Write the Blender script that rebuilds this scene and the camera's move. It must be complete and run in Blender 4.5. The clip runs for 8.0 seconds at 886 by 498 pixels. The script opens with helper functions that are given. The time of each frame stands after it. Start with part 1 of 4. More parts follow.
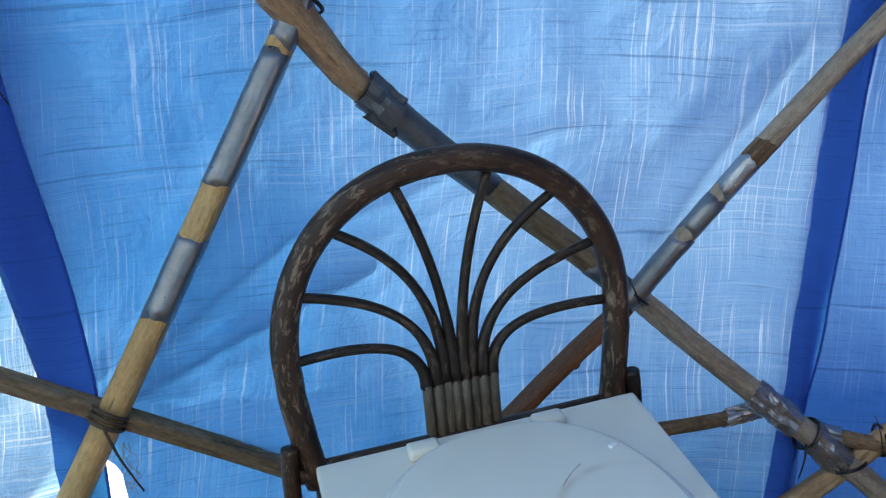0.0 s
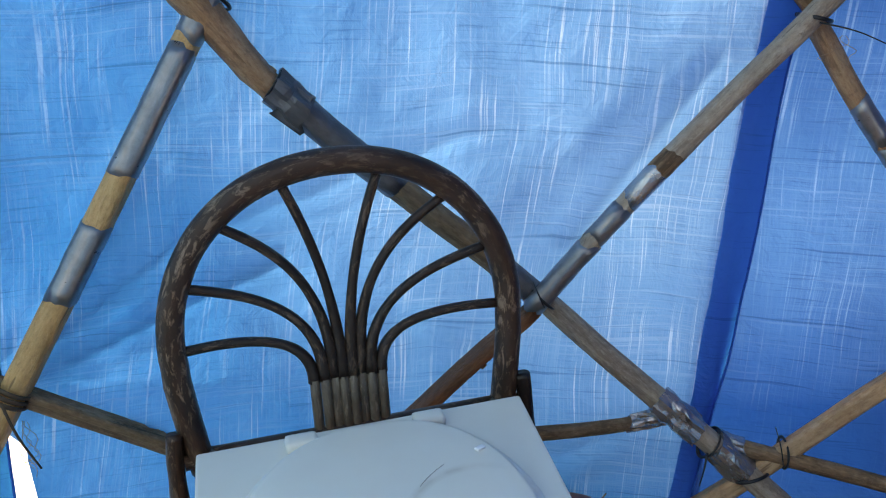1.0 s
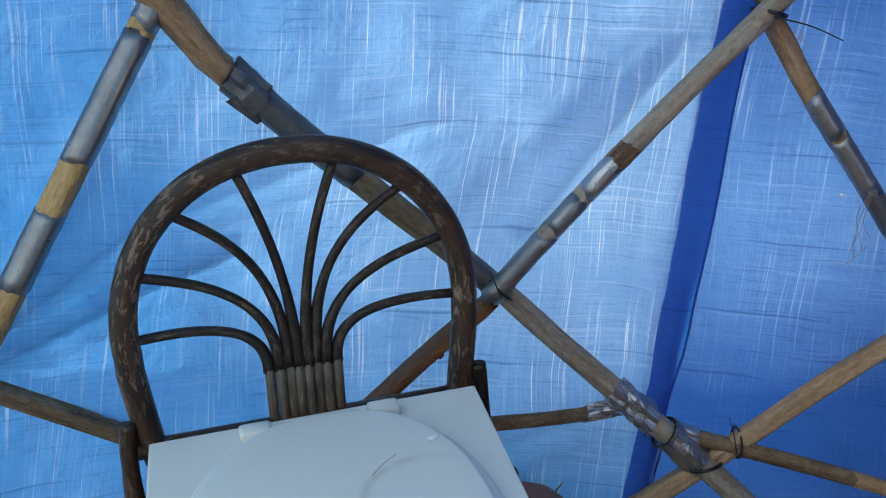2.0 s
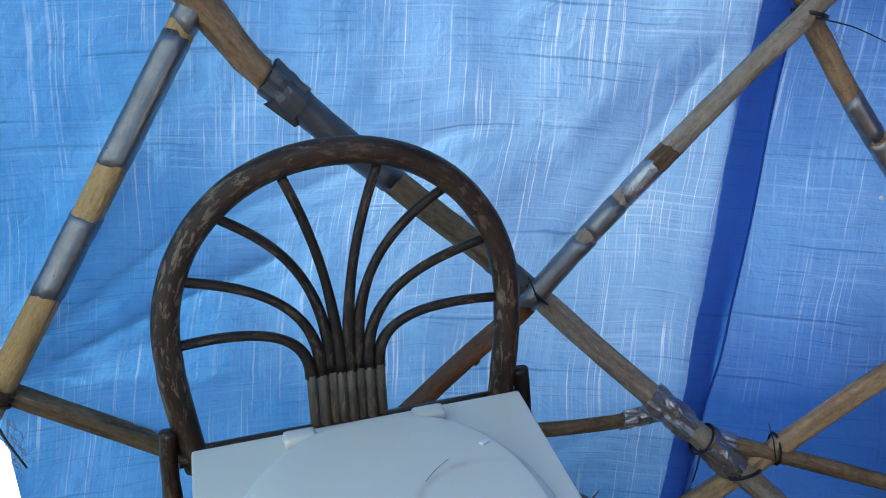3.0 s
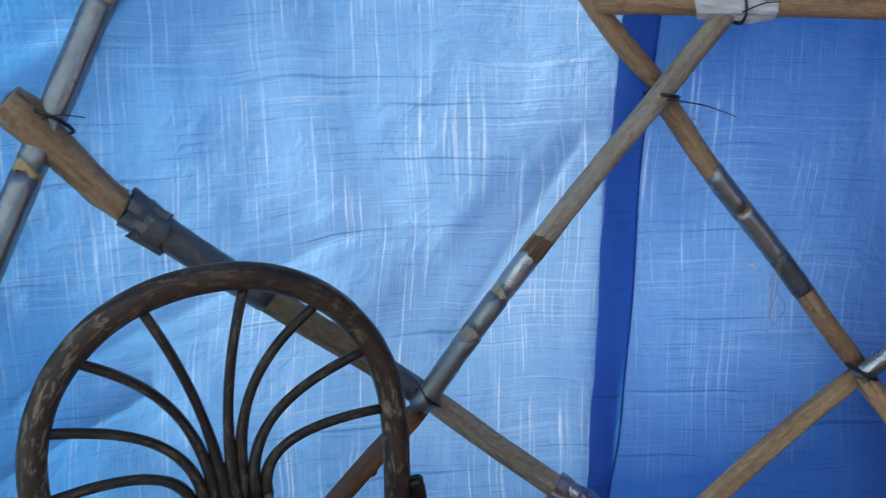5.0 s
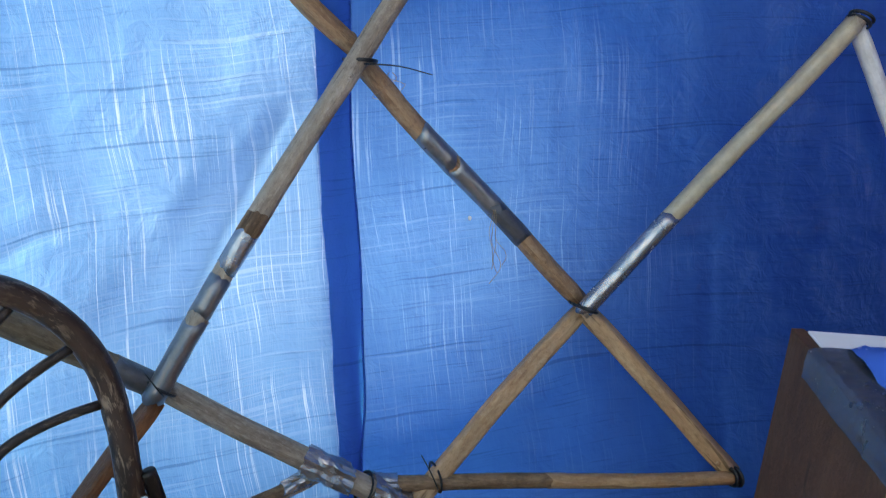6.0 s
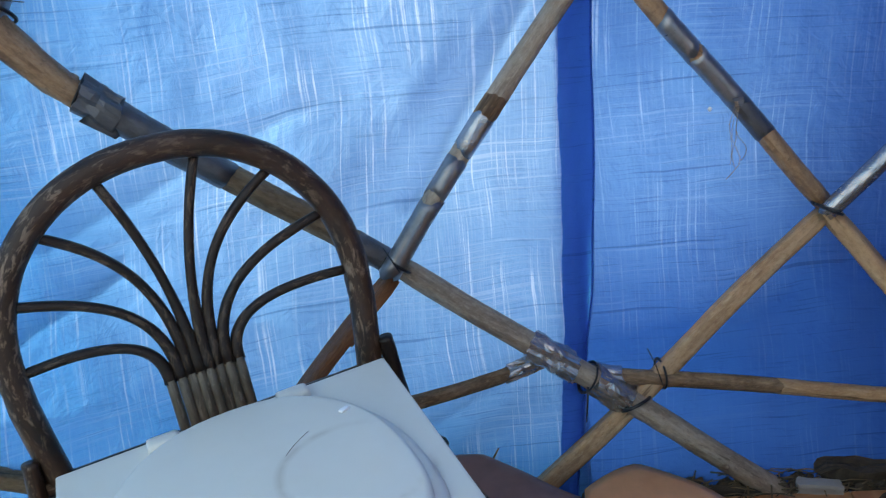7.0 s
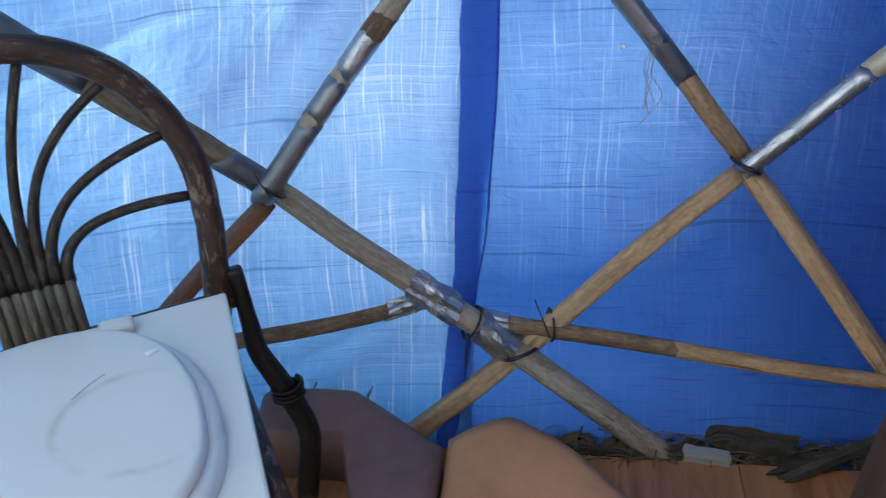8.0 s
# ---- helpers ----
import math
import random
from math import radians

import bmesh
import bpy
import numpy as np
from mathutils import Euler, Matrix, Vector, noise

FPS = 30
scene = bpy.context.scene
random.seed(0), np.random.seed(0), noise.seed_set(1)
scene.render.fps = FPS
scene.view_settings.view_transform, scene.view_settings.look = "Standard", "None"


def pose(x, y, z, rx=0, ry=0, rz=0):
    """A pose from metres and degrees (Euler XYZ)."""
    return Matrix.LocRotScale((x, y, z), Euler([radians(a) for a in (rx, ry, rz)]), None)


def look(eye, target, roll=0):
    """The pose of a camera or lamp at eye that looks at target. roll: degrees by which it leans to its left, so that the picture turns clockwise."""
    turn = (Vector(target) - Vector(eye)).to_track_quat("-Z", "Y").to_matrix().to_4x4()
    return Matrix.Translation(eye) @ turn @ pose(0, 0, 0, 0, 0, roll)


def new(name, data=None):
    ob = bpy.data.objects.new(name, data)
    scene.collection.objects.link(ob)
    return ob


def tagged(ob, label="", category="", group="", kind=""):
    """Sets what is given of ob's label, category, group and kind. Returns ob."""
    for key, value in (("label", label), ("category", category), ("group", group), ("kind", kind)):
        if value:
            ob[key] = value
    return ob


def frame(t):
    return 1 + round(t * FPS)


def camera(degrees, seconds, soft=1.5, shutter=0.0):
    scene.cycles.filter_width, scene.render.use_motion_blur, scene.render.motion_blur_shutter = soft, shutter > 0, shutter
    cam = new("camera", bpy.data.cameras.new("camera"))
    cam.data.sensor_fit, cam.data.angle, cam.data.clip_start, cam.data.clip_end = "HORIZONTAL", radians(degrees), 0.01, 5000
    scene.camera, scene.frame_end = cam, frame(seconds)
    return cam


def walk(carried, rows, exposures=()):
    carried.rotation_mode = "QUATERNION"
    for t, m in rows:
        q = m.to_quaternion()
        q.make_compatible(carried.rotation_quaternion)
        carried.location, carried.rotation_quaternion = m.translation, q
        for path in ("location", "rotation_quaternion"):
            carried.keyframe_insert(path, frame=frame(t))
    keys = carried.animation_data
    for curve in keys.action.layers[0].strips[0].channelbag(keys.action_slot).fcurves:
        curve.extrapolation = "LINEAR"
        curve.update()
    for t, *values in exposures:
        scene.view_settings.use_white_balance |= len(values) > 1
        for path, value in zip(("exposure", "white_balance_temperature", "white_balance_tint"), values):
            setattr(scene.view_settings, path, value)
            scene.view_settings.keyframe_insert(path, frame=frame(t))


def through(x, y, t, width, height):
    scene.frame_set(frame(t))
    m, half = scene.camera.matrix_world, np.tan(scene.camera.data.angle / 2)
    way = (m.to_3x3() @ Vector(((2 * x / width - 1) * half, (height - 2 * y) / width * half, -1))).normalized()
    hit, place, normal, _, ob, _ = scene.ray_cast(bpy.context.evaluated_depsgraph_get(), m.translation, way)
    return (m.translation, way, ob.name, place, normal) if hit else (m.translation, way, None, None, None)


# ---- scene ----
cam = camera(46.8, 8.0, soft=1.05, shutter=0.2)
PATH = [
    (0, (-0.065, -0.005, 1.136), (-0.323, 1.81, 0.337), 1.5),
    (0.5, (0.023, 0.001, 1.169), (-0.253, 1.818, 0.38), 3.0),
    (1, (0.111, 0.012, 1.175), (-0.19, 1.806, 0.343), 3.4),
    (1.5, (0.15, 0.014, 1.184), (-0.122, 1.802, 0.331), 4.0),
    (3, (0.058, 0.011, 1.146), (-0.167, 1.825, 0.333), 4.5),
    (3.5, (0.036, 0.015, 1.136), (-0.198, 1.832, 0.333), 4.2),
    (4, (0.014, 0.014, 1.133), (-0.199, 1.844, 0.356), 4.0),
    (4.2, (0.014, 0.015, 1.136), (-0.196, 1.853, 0.375), 3.4),
    (5.3, (0.145, 0.065, 1.194), (0.184, 1.96, 0.555), -1.0),
    (5.5, (0.162, 0.068, 1.194), (0.307, 1.962, 0.568), -1.5),
    (5.7, (0.199, 0.057, 1.176), (0.419, 1.942, 0.543), -2.0),
    (6, (0.233, 0.028, 1.152), (0.539, 1.881, 0.463), -2.2),
    (6.3, (0.252, 0.009, 1.113), (0.503, 1.863, 0.404), -2.9),
    (6.5, (0.236, -0.003, 1.096), (0.398, 1.857, 0.38), -3.6),
    (6.7, (0.213, -0.008, 1.091), (0.233, 1.851, 0.354), -4.1),
    (7, (0.2, -0.004, 1.078), (0.081, 1.836, 0.304), -4.7),
    (7.3, (0.253, 0.04, 1.078), (0.052, 1.842, 0.235), -4.5),
    (7.5, (0.325, 0.042, 1.085), (0.078, 1.824, 0.211), -4.3),
    (7.8, (0.402, 0.111, 1.086), (0.151, 1.858, 0.145), -2.5),
    (8, (0.432, 0.141, 1.093), (0.236, 1.875, 0.115), -1.0),
]
walk(cam, [(t, look(eye, target, roll)) for t, eye, target, roll in PATH],
     exposures=[(0, 1.91, 10800, 14), (4.2, 1.91, 10800, 14), (5.5, 1.93, 10800, 14), (6.0, 2.22, 10800, 14), (7.0, 2.08, 10800, 15), (8, 2.25, 10800, 17)])

# ---- light ----
SUN_EL, SUN_AZ = 40.0, -97.0          # degrees; azimuth from +y towards +x
world = bpy.data.worlds.new("sky")
scene.world = world
world.use_nodes = True
wn = world.node_tree.nodes
sky = wn.new("ShaderNodeTexSky")
sky.sky_type = "NISHITA"
sky.sun_disc = False
sky.dust_density, sky.ozone_density = 6.0, 0.6
sky.sun_elevation = radians(SUN_EL)
sky.sun_rotation = radians(SUN_AZ)
wn["Background"].inputs["Strength"].default_value = 0.15
world.node_tree.links.new(sky.outputs["Color"], wn["Background"].inputs["Color"])
sun = new("sun", bpy.data.lights.new("sun", "SUN"))
sun.data.energy, sun.data.angle, sun.data.color = 3.0, radians(10), (1.0, 0.92, 0.82)
to_sun = Vector((math.sin(radians(SUN_AZ)) * math.cos(radians(SUN_EL)), math.cos(radians(SUN_AZ)) * math.cos(radians(SUN_EL)), math.sin(radians(SUN_EL))))
sun.matrix_world = look(to_sun * 20, (0, 0, 0))


# ---- materials ----
class Mat:
    """A small builder for node materials."""

    def __init__(self, name):
        self.m = bpy.data.materials.new(name)
        self.m.use_nodes = True
        self.t = self.m.node_tree
        self.t.nodes.clear()
        self.out = self.t.nodes.new("ShaderNodeOutputMaterial")

    def node(self, kind, links=None, **values):
        n = self.t.nodes.new(kind)
        for k, v in values.items():
            if k in ("operation", "data_type", "blend_type", "noise_dimensions", "feature", "wave_type", "bands_direction"):
                if k == "operation":
                    n.operation = v
                elif k == "data_type":
                    n.data_type = v
                elif k == "blend_type":
                    n.blend_type = v
                elif k == "feature":
                    n.feature = v
            else:
                n.inputs[k.replace("_", " ")].default_value = v
        for k, v in (links or {}).items():
            self.t.links.new(v, n.inputs[k])
        return n

    def coords(self, scale=(1, 1, 1), source="UV", rot=(0, 0, 0)):
        tc = self.node("ShaderNodeTexCoord")
        mp = self.node("ShaderNodeMapping", {"Vector": tc.outputs[source]}, Scale=scale, Rotation=rot)
        return mp.outputs["Vector"]

    def noise(self, vec, scale=1.0, detail=3.0, rough=0.55, distortion=0.0):
        return self.node("ShaderNodeTexNoise", {"Vector": vec}, Scale=scale, Detail=detail, Roughness=rough, Distortion=distortion).outputs["Fac"]

    def ramp(self, fac, stops):
        n = self.t.nodes.new("ShaderNodeValToRGB")
        self.t.links.new(fac, n.inputs["Fac"])
        while len(n.color_ramp.elements) < len(stops):
            n.color_ramp.elements.new(0.5)
        for e, (p, c) in zip(n.color_ramp.elements, stops):
            e.position = p
            e.color = (c, c, c, 1) if isinstance(c, (int, float)) else (*c, 1)
        return n.outputs["Color"]

    def mix(self, fac, a, b, blend="MIX"):
        n = self.t.nodes.new("ShaderNodeMix")
        n.data_type, n.blend_type = "RGBA", blend
        for sock, v in ((n.inputs[0], fac), (n.inputs[6], a), (n.inputs[7], b)):
            if isinstance(v, (int, float)):
                sock.default_value = v
            elif isinstance(v, tuple):
                sock.default_value = (*v, 1)
            else:
                self.t.links.new(v, sock)
        return n.outputs[2]

    def math(self, op, a, b=0.0):
        n = self.t.nodes.new("ShaderNodeMath")
        n.operation = op
        for sock, v in ((n.inputs[0], a), (n.inputs[1], b)):
            if isinstance(v, (int, float)):
                sock.default_value = v
            else:
                self.t.links.new(v, sock)
        return n.outputs[0]

    def bump(self, height, strength=0.3, distance=0.002, normal=None):
        links = {"Height": height}
        if normal is not None:
            links["Normal"] = normal
        return self.node("ShaderNodeBump", links, Strength=strength, Distance=distance).outputs["Normal"]

    def principled(self, color, rough=0.5, metal=0.0, normal=None, spec=0.5):
        n = self.t.nodes.new("ShaderNodeBsdfPrincipled")
        for key, v in (("Base Color", color), ("Roughness", rough), ("Metallic", metal), ("Specular IOR Level", spec), ("Normal", normal)):
            if v is None:
                continue
            if isinstance(v, tuple):
                n.inputs[key].default_value = (*v, 1)
            elif isinstance(v, (int, float)):
                n.inputs[key].default_value = v
            else:
                self.t.links.new(v, n.inputs[key])
        return n.outputs[0]

    def done(self, shader):
        self.t.links.new(shader, self.out.inputs["Surface"])
        return self.m


def wood(name, dark, mid, pale, rough=0.65, grain=1.0, stain=0.5):
    """Weathered pole wood: streaks along the pole, leftover bark, cracks and pale scuffs."""
    k = Mat(name)
    streak = k.noise(k.coords((45 * grain, 4, 1)), 1.0, 6, 0.68, 0.8)
    fine = k.noise(k.coords((210 * grain, 16, 1)), 1.0, 3, 0.6)
    blot = k.noise(k.coords((26, 11, 1)), 1.0, 5, 0.66, 0.4)
    wide = k.noise(k.coords((9, 5, 1)), 1.0, 3, 0.5)
    crack = k.noise(k.coords((95 * grain, 5, 1)), 1.0, 2, 0.5, 1.0)
    info = k.node("ShaderNodeObjectInfo")
    bark = tuple(x * 0.45 for x in dark)
    c = k.ramp(streak, [(0.28, dark), (0.5, mid), (0.74, pale)])
    c = k.mix(k.math("MULTIPLY", k.ramp(wide, [(0.4, 0.0), (0.62, 1.0)]), 0.45), c, tuple(x * 0.7 for x in mid))
    c = k.mix(k.math("MULTIPLY", k.ramp(blot, [(0.52, 0.0), (0.6, 1.0)]), stain), c, dark)
    c = k.mix(k.math("MULTIPLY", k.ramp(fine, [(0.56, 0.0), (0.72, 1.0)]), 0.4), c, pale)
    c = k.mix(k.math("MULTIPLY", k.ramp(crack, [(0.66, 0.0), (0.7, 1.0)]), 0.85), c, bark)
    speck = k.noise(k.coords((170, 75, 1)), 1.0, 4, 0.7)
    c = k.mix(k.math("MULTIPLY", k.ramp(speck, [(0.52, 0.0), (0.66, 1.0)]), 0.5), c, tuple(x * 0.8 for x in dark))
    c = k.mix(k.math("MULTIPLY", k.ramp(speck, [(0.34, 1.0), (0.46, 0.0)]), 0.4), c, pale)
    c = k.mix(0.15, c, k.mix(info.outputs["Random"], dark, pale))
    h = k.math("ADD", k.math("ADD", streak, k.math("MULTIPLY", blot, 0.6)), k.math("MULTIPLY", fine, 0.4))
    return k.done(k.principled(c, k.math("ADD", k.math("MULTIPLY", blot, 0.25), rough - 0.12), 0.0, k.bump(k.math("ADD", h, k.math("MULTIPLY", speck, 0.7)), 0.8, 0.004), 0.35))


WOOD_GREY = wood("weathered_grey_wood", (0.15, 0.098, 0.07), (0.34, 0.255, 0.19), (0.5, 0.42, 0.34), 0.65, 0.8, 0.6)
WOOD_OCHRE = wood("peeled_ochre_wood", (0.23, 0.112, 0.055), (0.48, 0.275, 0.145), (0.6, 0.41, 0.25), 0.55, 0.6, 0.35)
WOOD_TAN = wood("tan_wood", (0.14, 0.066, 0.036), (0.38, 0.205, 0.108), (0.5, 0.33, 0.21), 0.55, 0.7, 0.6)
WOOD_DARK = wood("dark_barky_wood", (0.05, 0.025, 0.014), (0.2, 0.11, 0.062), (0.38, 0.24, 0.14), 0.75, 0.8, 0.7)
WOOD_BROWN = wood("brown_sawn_wood", (0.075, 0.042, 0.024), (0.23, 0.145, 0.082), (0.36, 0.25, 0.155), 0.7, 0.7, 0.6)
WOOD_HONEY = wood("honey_peeled_wood", (0.29, 0.14, 0.05), (0.56, 0.305, 0.12), (0.66, 0.425, 0.21), 0.5, 0.5, 0.3)
WOOD_RED = wood("red_brown_wood", (0.09, 0.026, 0.009), (0.22, 0.07, 0.026), (0.32, 0.13, 0.055), 0.5, 1.0, 0.4)


def tape(name, base, rough, metal, relief=0.35):
    k = Mat(name)
    v = k.coords((1, 1, 1))
    crease = k.noise(k.coords((60, 22, 1)), 1.0, 4, 0.65, 1.2)
    soft = k.noise(v, 9.0, 3, 0.5)
    dirt = k.noise(v, 30.0, 5, 0.7)
    c = k.mix(k.ramp(dirt, [(0.4, 0.0), (0.75, 0.6)]), base, tuple(x * 0.45 for x in base))
    r = k.math("ADD", k.math("MULTIPLY", dirt, 0.25), rough - 0.1)
    return k.done(k.principled(c, r, metal, k.bump(k.math("ADD", crease, soft), relief, 0.006), 0.5))


TAPE = tape("silver_duct_tape", (0.245, 0.25, 0.26), 0.29, 0.7, 0.16)
TAPE_DARK = tape("dull_grey_duct_tape", (0.115, 0.117, 0.125), 0.36, 0.5, 0.5)
TAPE_FOIL = tape("crinkled_foil_tape", (0.42, 0.42, 0.43), 0.22, 0.8, 0.5)
TAPE_WHITE = tape("white_tape", (0.62, 0.62, 0.61), 0.4, 0.1, 0.5)
TAPE_BEIGE = tape("beige_packing_tape", (0.4, 0.34, 0.24), 0.28, 0.0, 0.2)


def rattan(name, dark, mid, pale, wear):
    k = Mat(name)
    streak = k.noise(k.coords((30, 9, 1)), 1.0, 4, 0.6, 0.5)
    scuff = k.noise(k.coords((120, 34, 1)), 1.0, 5, 0.7, 0.6)
    patch = k.noise(k.coords((9, 6, 1)), 1.0, 3, 0.5)
    c = k.ramp(streak, [(0.3, dark), (0.68, mid)])
    worn_or_sunlit = k.math("MULTIPLY", k.ramp(scuff, [(0.52, 0.0), (0.62, 1.0)]), k.ramp(patch, [(0.38, 0.1), (0.58, 1.0)]))
    c = k.mix(k.math("MULTIPLY", worn_or_sunlit, wear), c, pale)
    r = k.math("ADD", k.math("MULTIPLY", scuff, 0.3), 0.32)
    return k.done(k.principled(c, r, 0.0, k.bump(k.math("ADD", scuff, streak), 0.45, 0.002), 0.35))


RATTAN = rattan("dark_stained_rattan", (0.015, 0.008, 0.005), (0.06, 0.028, 0.016), (0.32, 0.22, 0.155), 0.62)
RATTAN_THIN = rattan("thin_dark_rattan", (0.007, 0.0045, 0.0035), (0.028, 0.016, 0.011), (0.19, 0.125, 0.088), 0.5)
# near-black copy of the rattan for the right rear leg, braces and bindings
RATTAN_BLACK = rattan("near_black_rattan", (0.004, 0.003, 0.0025), (0.014, 0.0085, 0.0065), (0.09, 0.06, 0.042), 0.45)
RATTAN_BARE = rattan("bare_grey_rattan", (0.05, 0.038, 0.028), (0.14, 0.112, 0.083), (0.27, 0.225, 0.175), 0.6)


def white_plastic():
    k = Mat("off_white_moulded_plastic")
    v = k.coords((1, 1, 1), "Object")
    smudge = k.noise(v, 7.0, 4, 0.6)
    speck = k.noise(v, 170.0, 2, 0.5)
    c = k.mix(k.ramp(smudge, [(0.4, 0.0), (0.75, 0.35)]), (0.72, 0.705, 0.635), (0.6, 0.59, 0.53))
    c = k.mix(k.ramp(speck, [(0.74, 0.0), (0.8, 0.5)]), c, (0.5, 0.48, 0.44))
    # a faint brown oval, broken up by noise
    mp = k.node("ShaderNodeMapping", {"Vector": v}, Location=(-1.06, 3.06, 0.0), Scale=(11.8, 11.8, 0.0))
    ring = k.node("ShaderNodeVectorMath", {0: mp.outputs[0]})
    ring.operation = "LENGTH"
    off = k.math("ABSOLUTE", k.math("SUBTRACT", k.math("ADD", ring.outputs["Value"], k.math("MULTIPLY", smudge, 0.12)), 1.06), 0.0)
    gate = k.ramp(k.noise(v, 14.0, 3, 0.6), [(0.48, 0.0), (0.66, 1.0)])
    c = k.mix(k.math("MULTIPLY", k.math("MULTIPLY", k.ramp(off, [(0.0, 1.0), (0.1, 0.0)]), gate), 0.45), c, (0.42, 0.36, 0.28))
    return k.done(k.principled(c, k.math("ADD", k.math("MULTIPLY", smudge, 0.2), 0.28), 0.0, k.bump(smudge, 0.08, 0.002), 0.5))


PLASTIC = white_plastic()


def plain(name, color, rough=0.5, metal=0.0, grain=40.0, vary=0.4, relief=0.2, source="Object"):
    k = Mat(name)
    v = k.coords((1, 1, 1), source)
    a, b = k.noise(v, grain, 4, 0.6), k.noise(v, grain * 0.17, 3, 0.5)
    c = k.mix(k.math("MULTIPLY", k.ramp(a, [(0.3, 0.0), (0.75, 1.0)]), vary), color, tuple(x * 0.5 for x in color))
    c = k.mix(k.math("MULTIPLY", k.ramp(b, [(0.4, 0.0), (0.7, 1.0)]), vary), c, tuple(min(1, x * 1.35) for x in color))
    return k.done(k.principled(c, k.math("ADD", k.math("MULTIPLY", a, 0.2), rough - 0.1), metal, k.bump(a, relief, 0.002), 0.4))


TIE = plain("black_nylon", (0.012, 0.012, 0.014), 0.4, 0, 90, 0.3, 0.05)
STAIN = plain("brown_stain", (0.3, 0.25, 0.19), 0.7)
CHIP = plain("fresh_white_chip", (0.85, 0.85, 0.84), 0.5, 0, 60, 0.1)
VINYL_TAN = plain("tan_leather", (0.58, 0.23, 0.1), 0.5, 0, 30, 0.5, 0.4)
VINYL_PLUM = plain("dull_plum_brown_leather", (0.22, 0.1, 0.078), 0.5, 0, 30, 0.5, 0.4)
DIRT = plain("dry_soil", (0.06, 0.045, 0.031), 0.9, 0, 60, 0.7, 0.9)
STRAW = plain("dry_straw", (0.11, 0.08, 0.048), 0.85, 0, 80, 0.6)
WOOD_ROT = wood("rotten_grey_wood", (0.012, 0.009, 0.006), (0.04, 0.03, 0.021), (0.1, 0.08, 0.058), 0.85)
PAPER = plain("grey_card", (0.27, 0.255, 0.235), 0.7, 0, 30, 0.3)
CORD = plain("dark_brown_cord", (0.07, 0.045, 0.028), 0.8, 0, 120, 0.5, 0.5)
TWINE = plain("frayed_twine", (0.3, 0.2, 0.13), 0.9)
CAB_WOOD = wood("dark_walnut_veneer", (0.04, 0.016, 0.009), (0.085, 0.034, 0.02), (0.12, 0.055, 0.032), 0.85, 0.3, 0.3)
CAB_EDGE = wood("raw_pine", (0.3, 0.15, 0.05), (0.5, 0.27, 0.09), (0.6, 0.36, 0.15), 0.5, 0.6, 0.2)
GRASS = plain("pale_gravel_ground", (0.62, 0.66, 0.72), 0.9, 0, 12, 0.3, 0.6)


def floor_wood():
    k = Mat("varnished_red_brown_plywood")
    v = k.coords((1, 1, 1), "Object")
    g = k.noise(k.coords((26, 3, 1), "Object"), 1.0, 4, 0.6, 1.2)
    big = k.noise(v, 5.0, 3, 0.5, 0.6)
    c = k.ramp(g, [(0.3, (0.19, 0.055, 0.02)), (0.55, (0.36, 0.13, 0.05)), (0.75, (0.48, 0.22, 0.1))])
    c = k.mix(k.ramp(big, [(0.4, 0.0), (0.7, 0.6)]), c, (0.4, 0.19, 0.085))
    return k.done(k.principled(c, k.math("ADD", k.math("MULTIPLY", big, 0.25), 0.26), 0, k.bump(g, 0.12, 0.001), 0.5))


FLOOR = floor_wood()


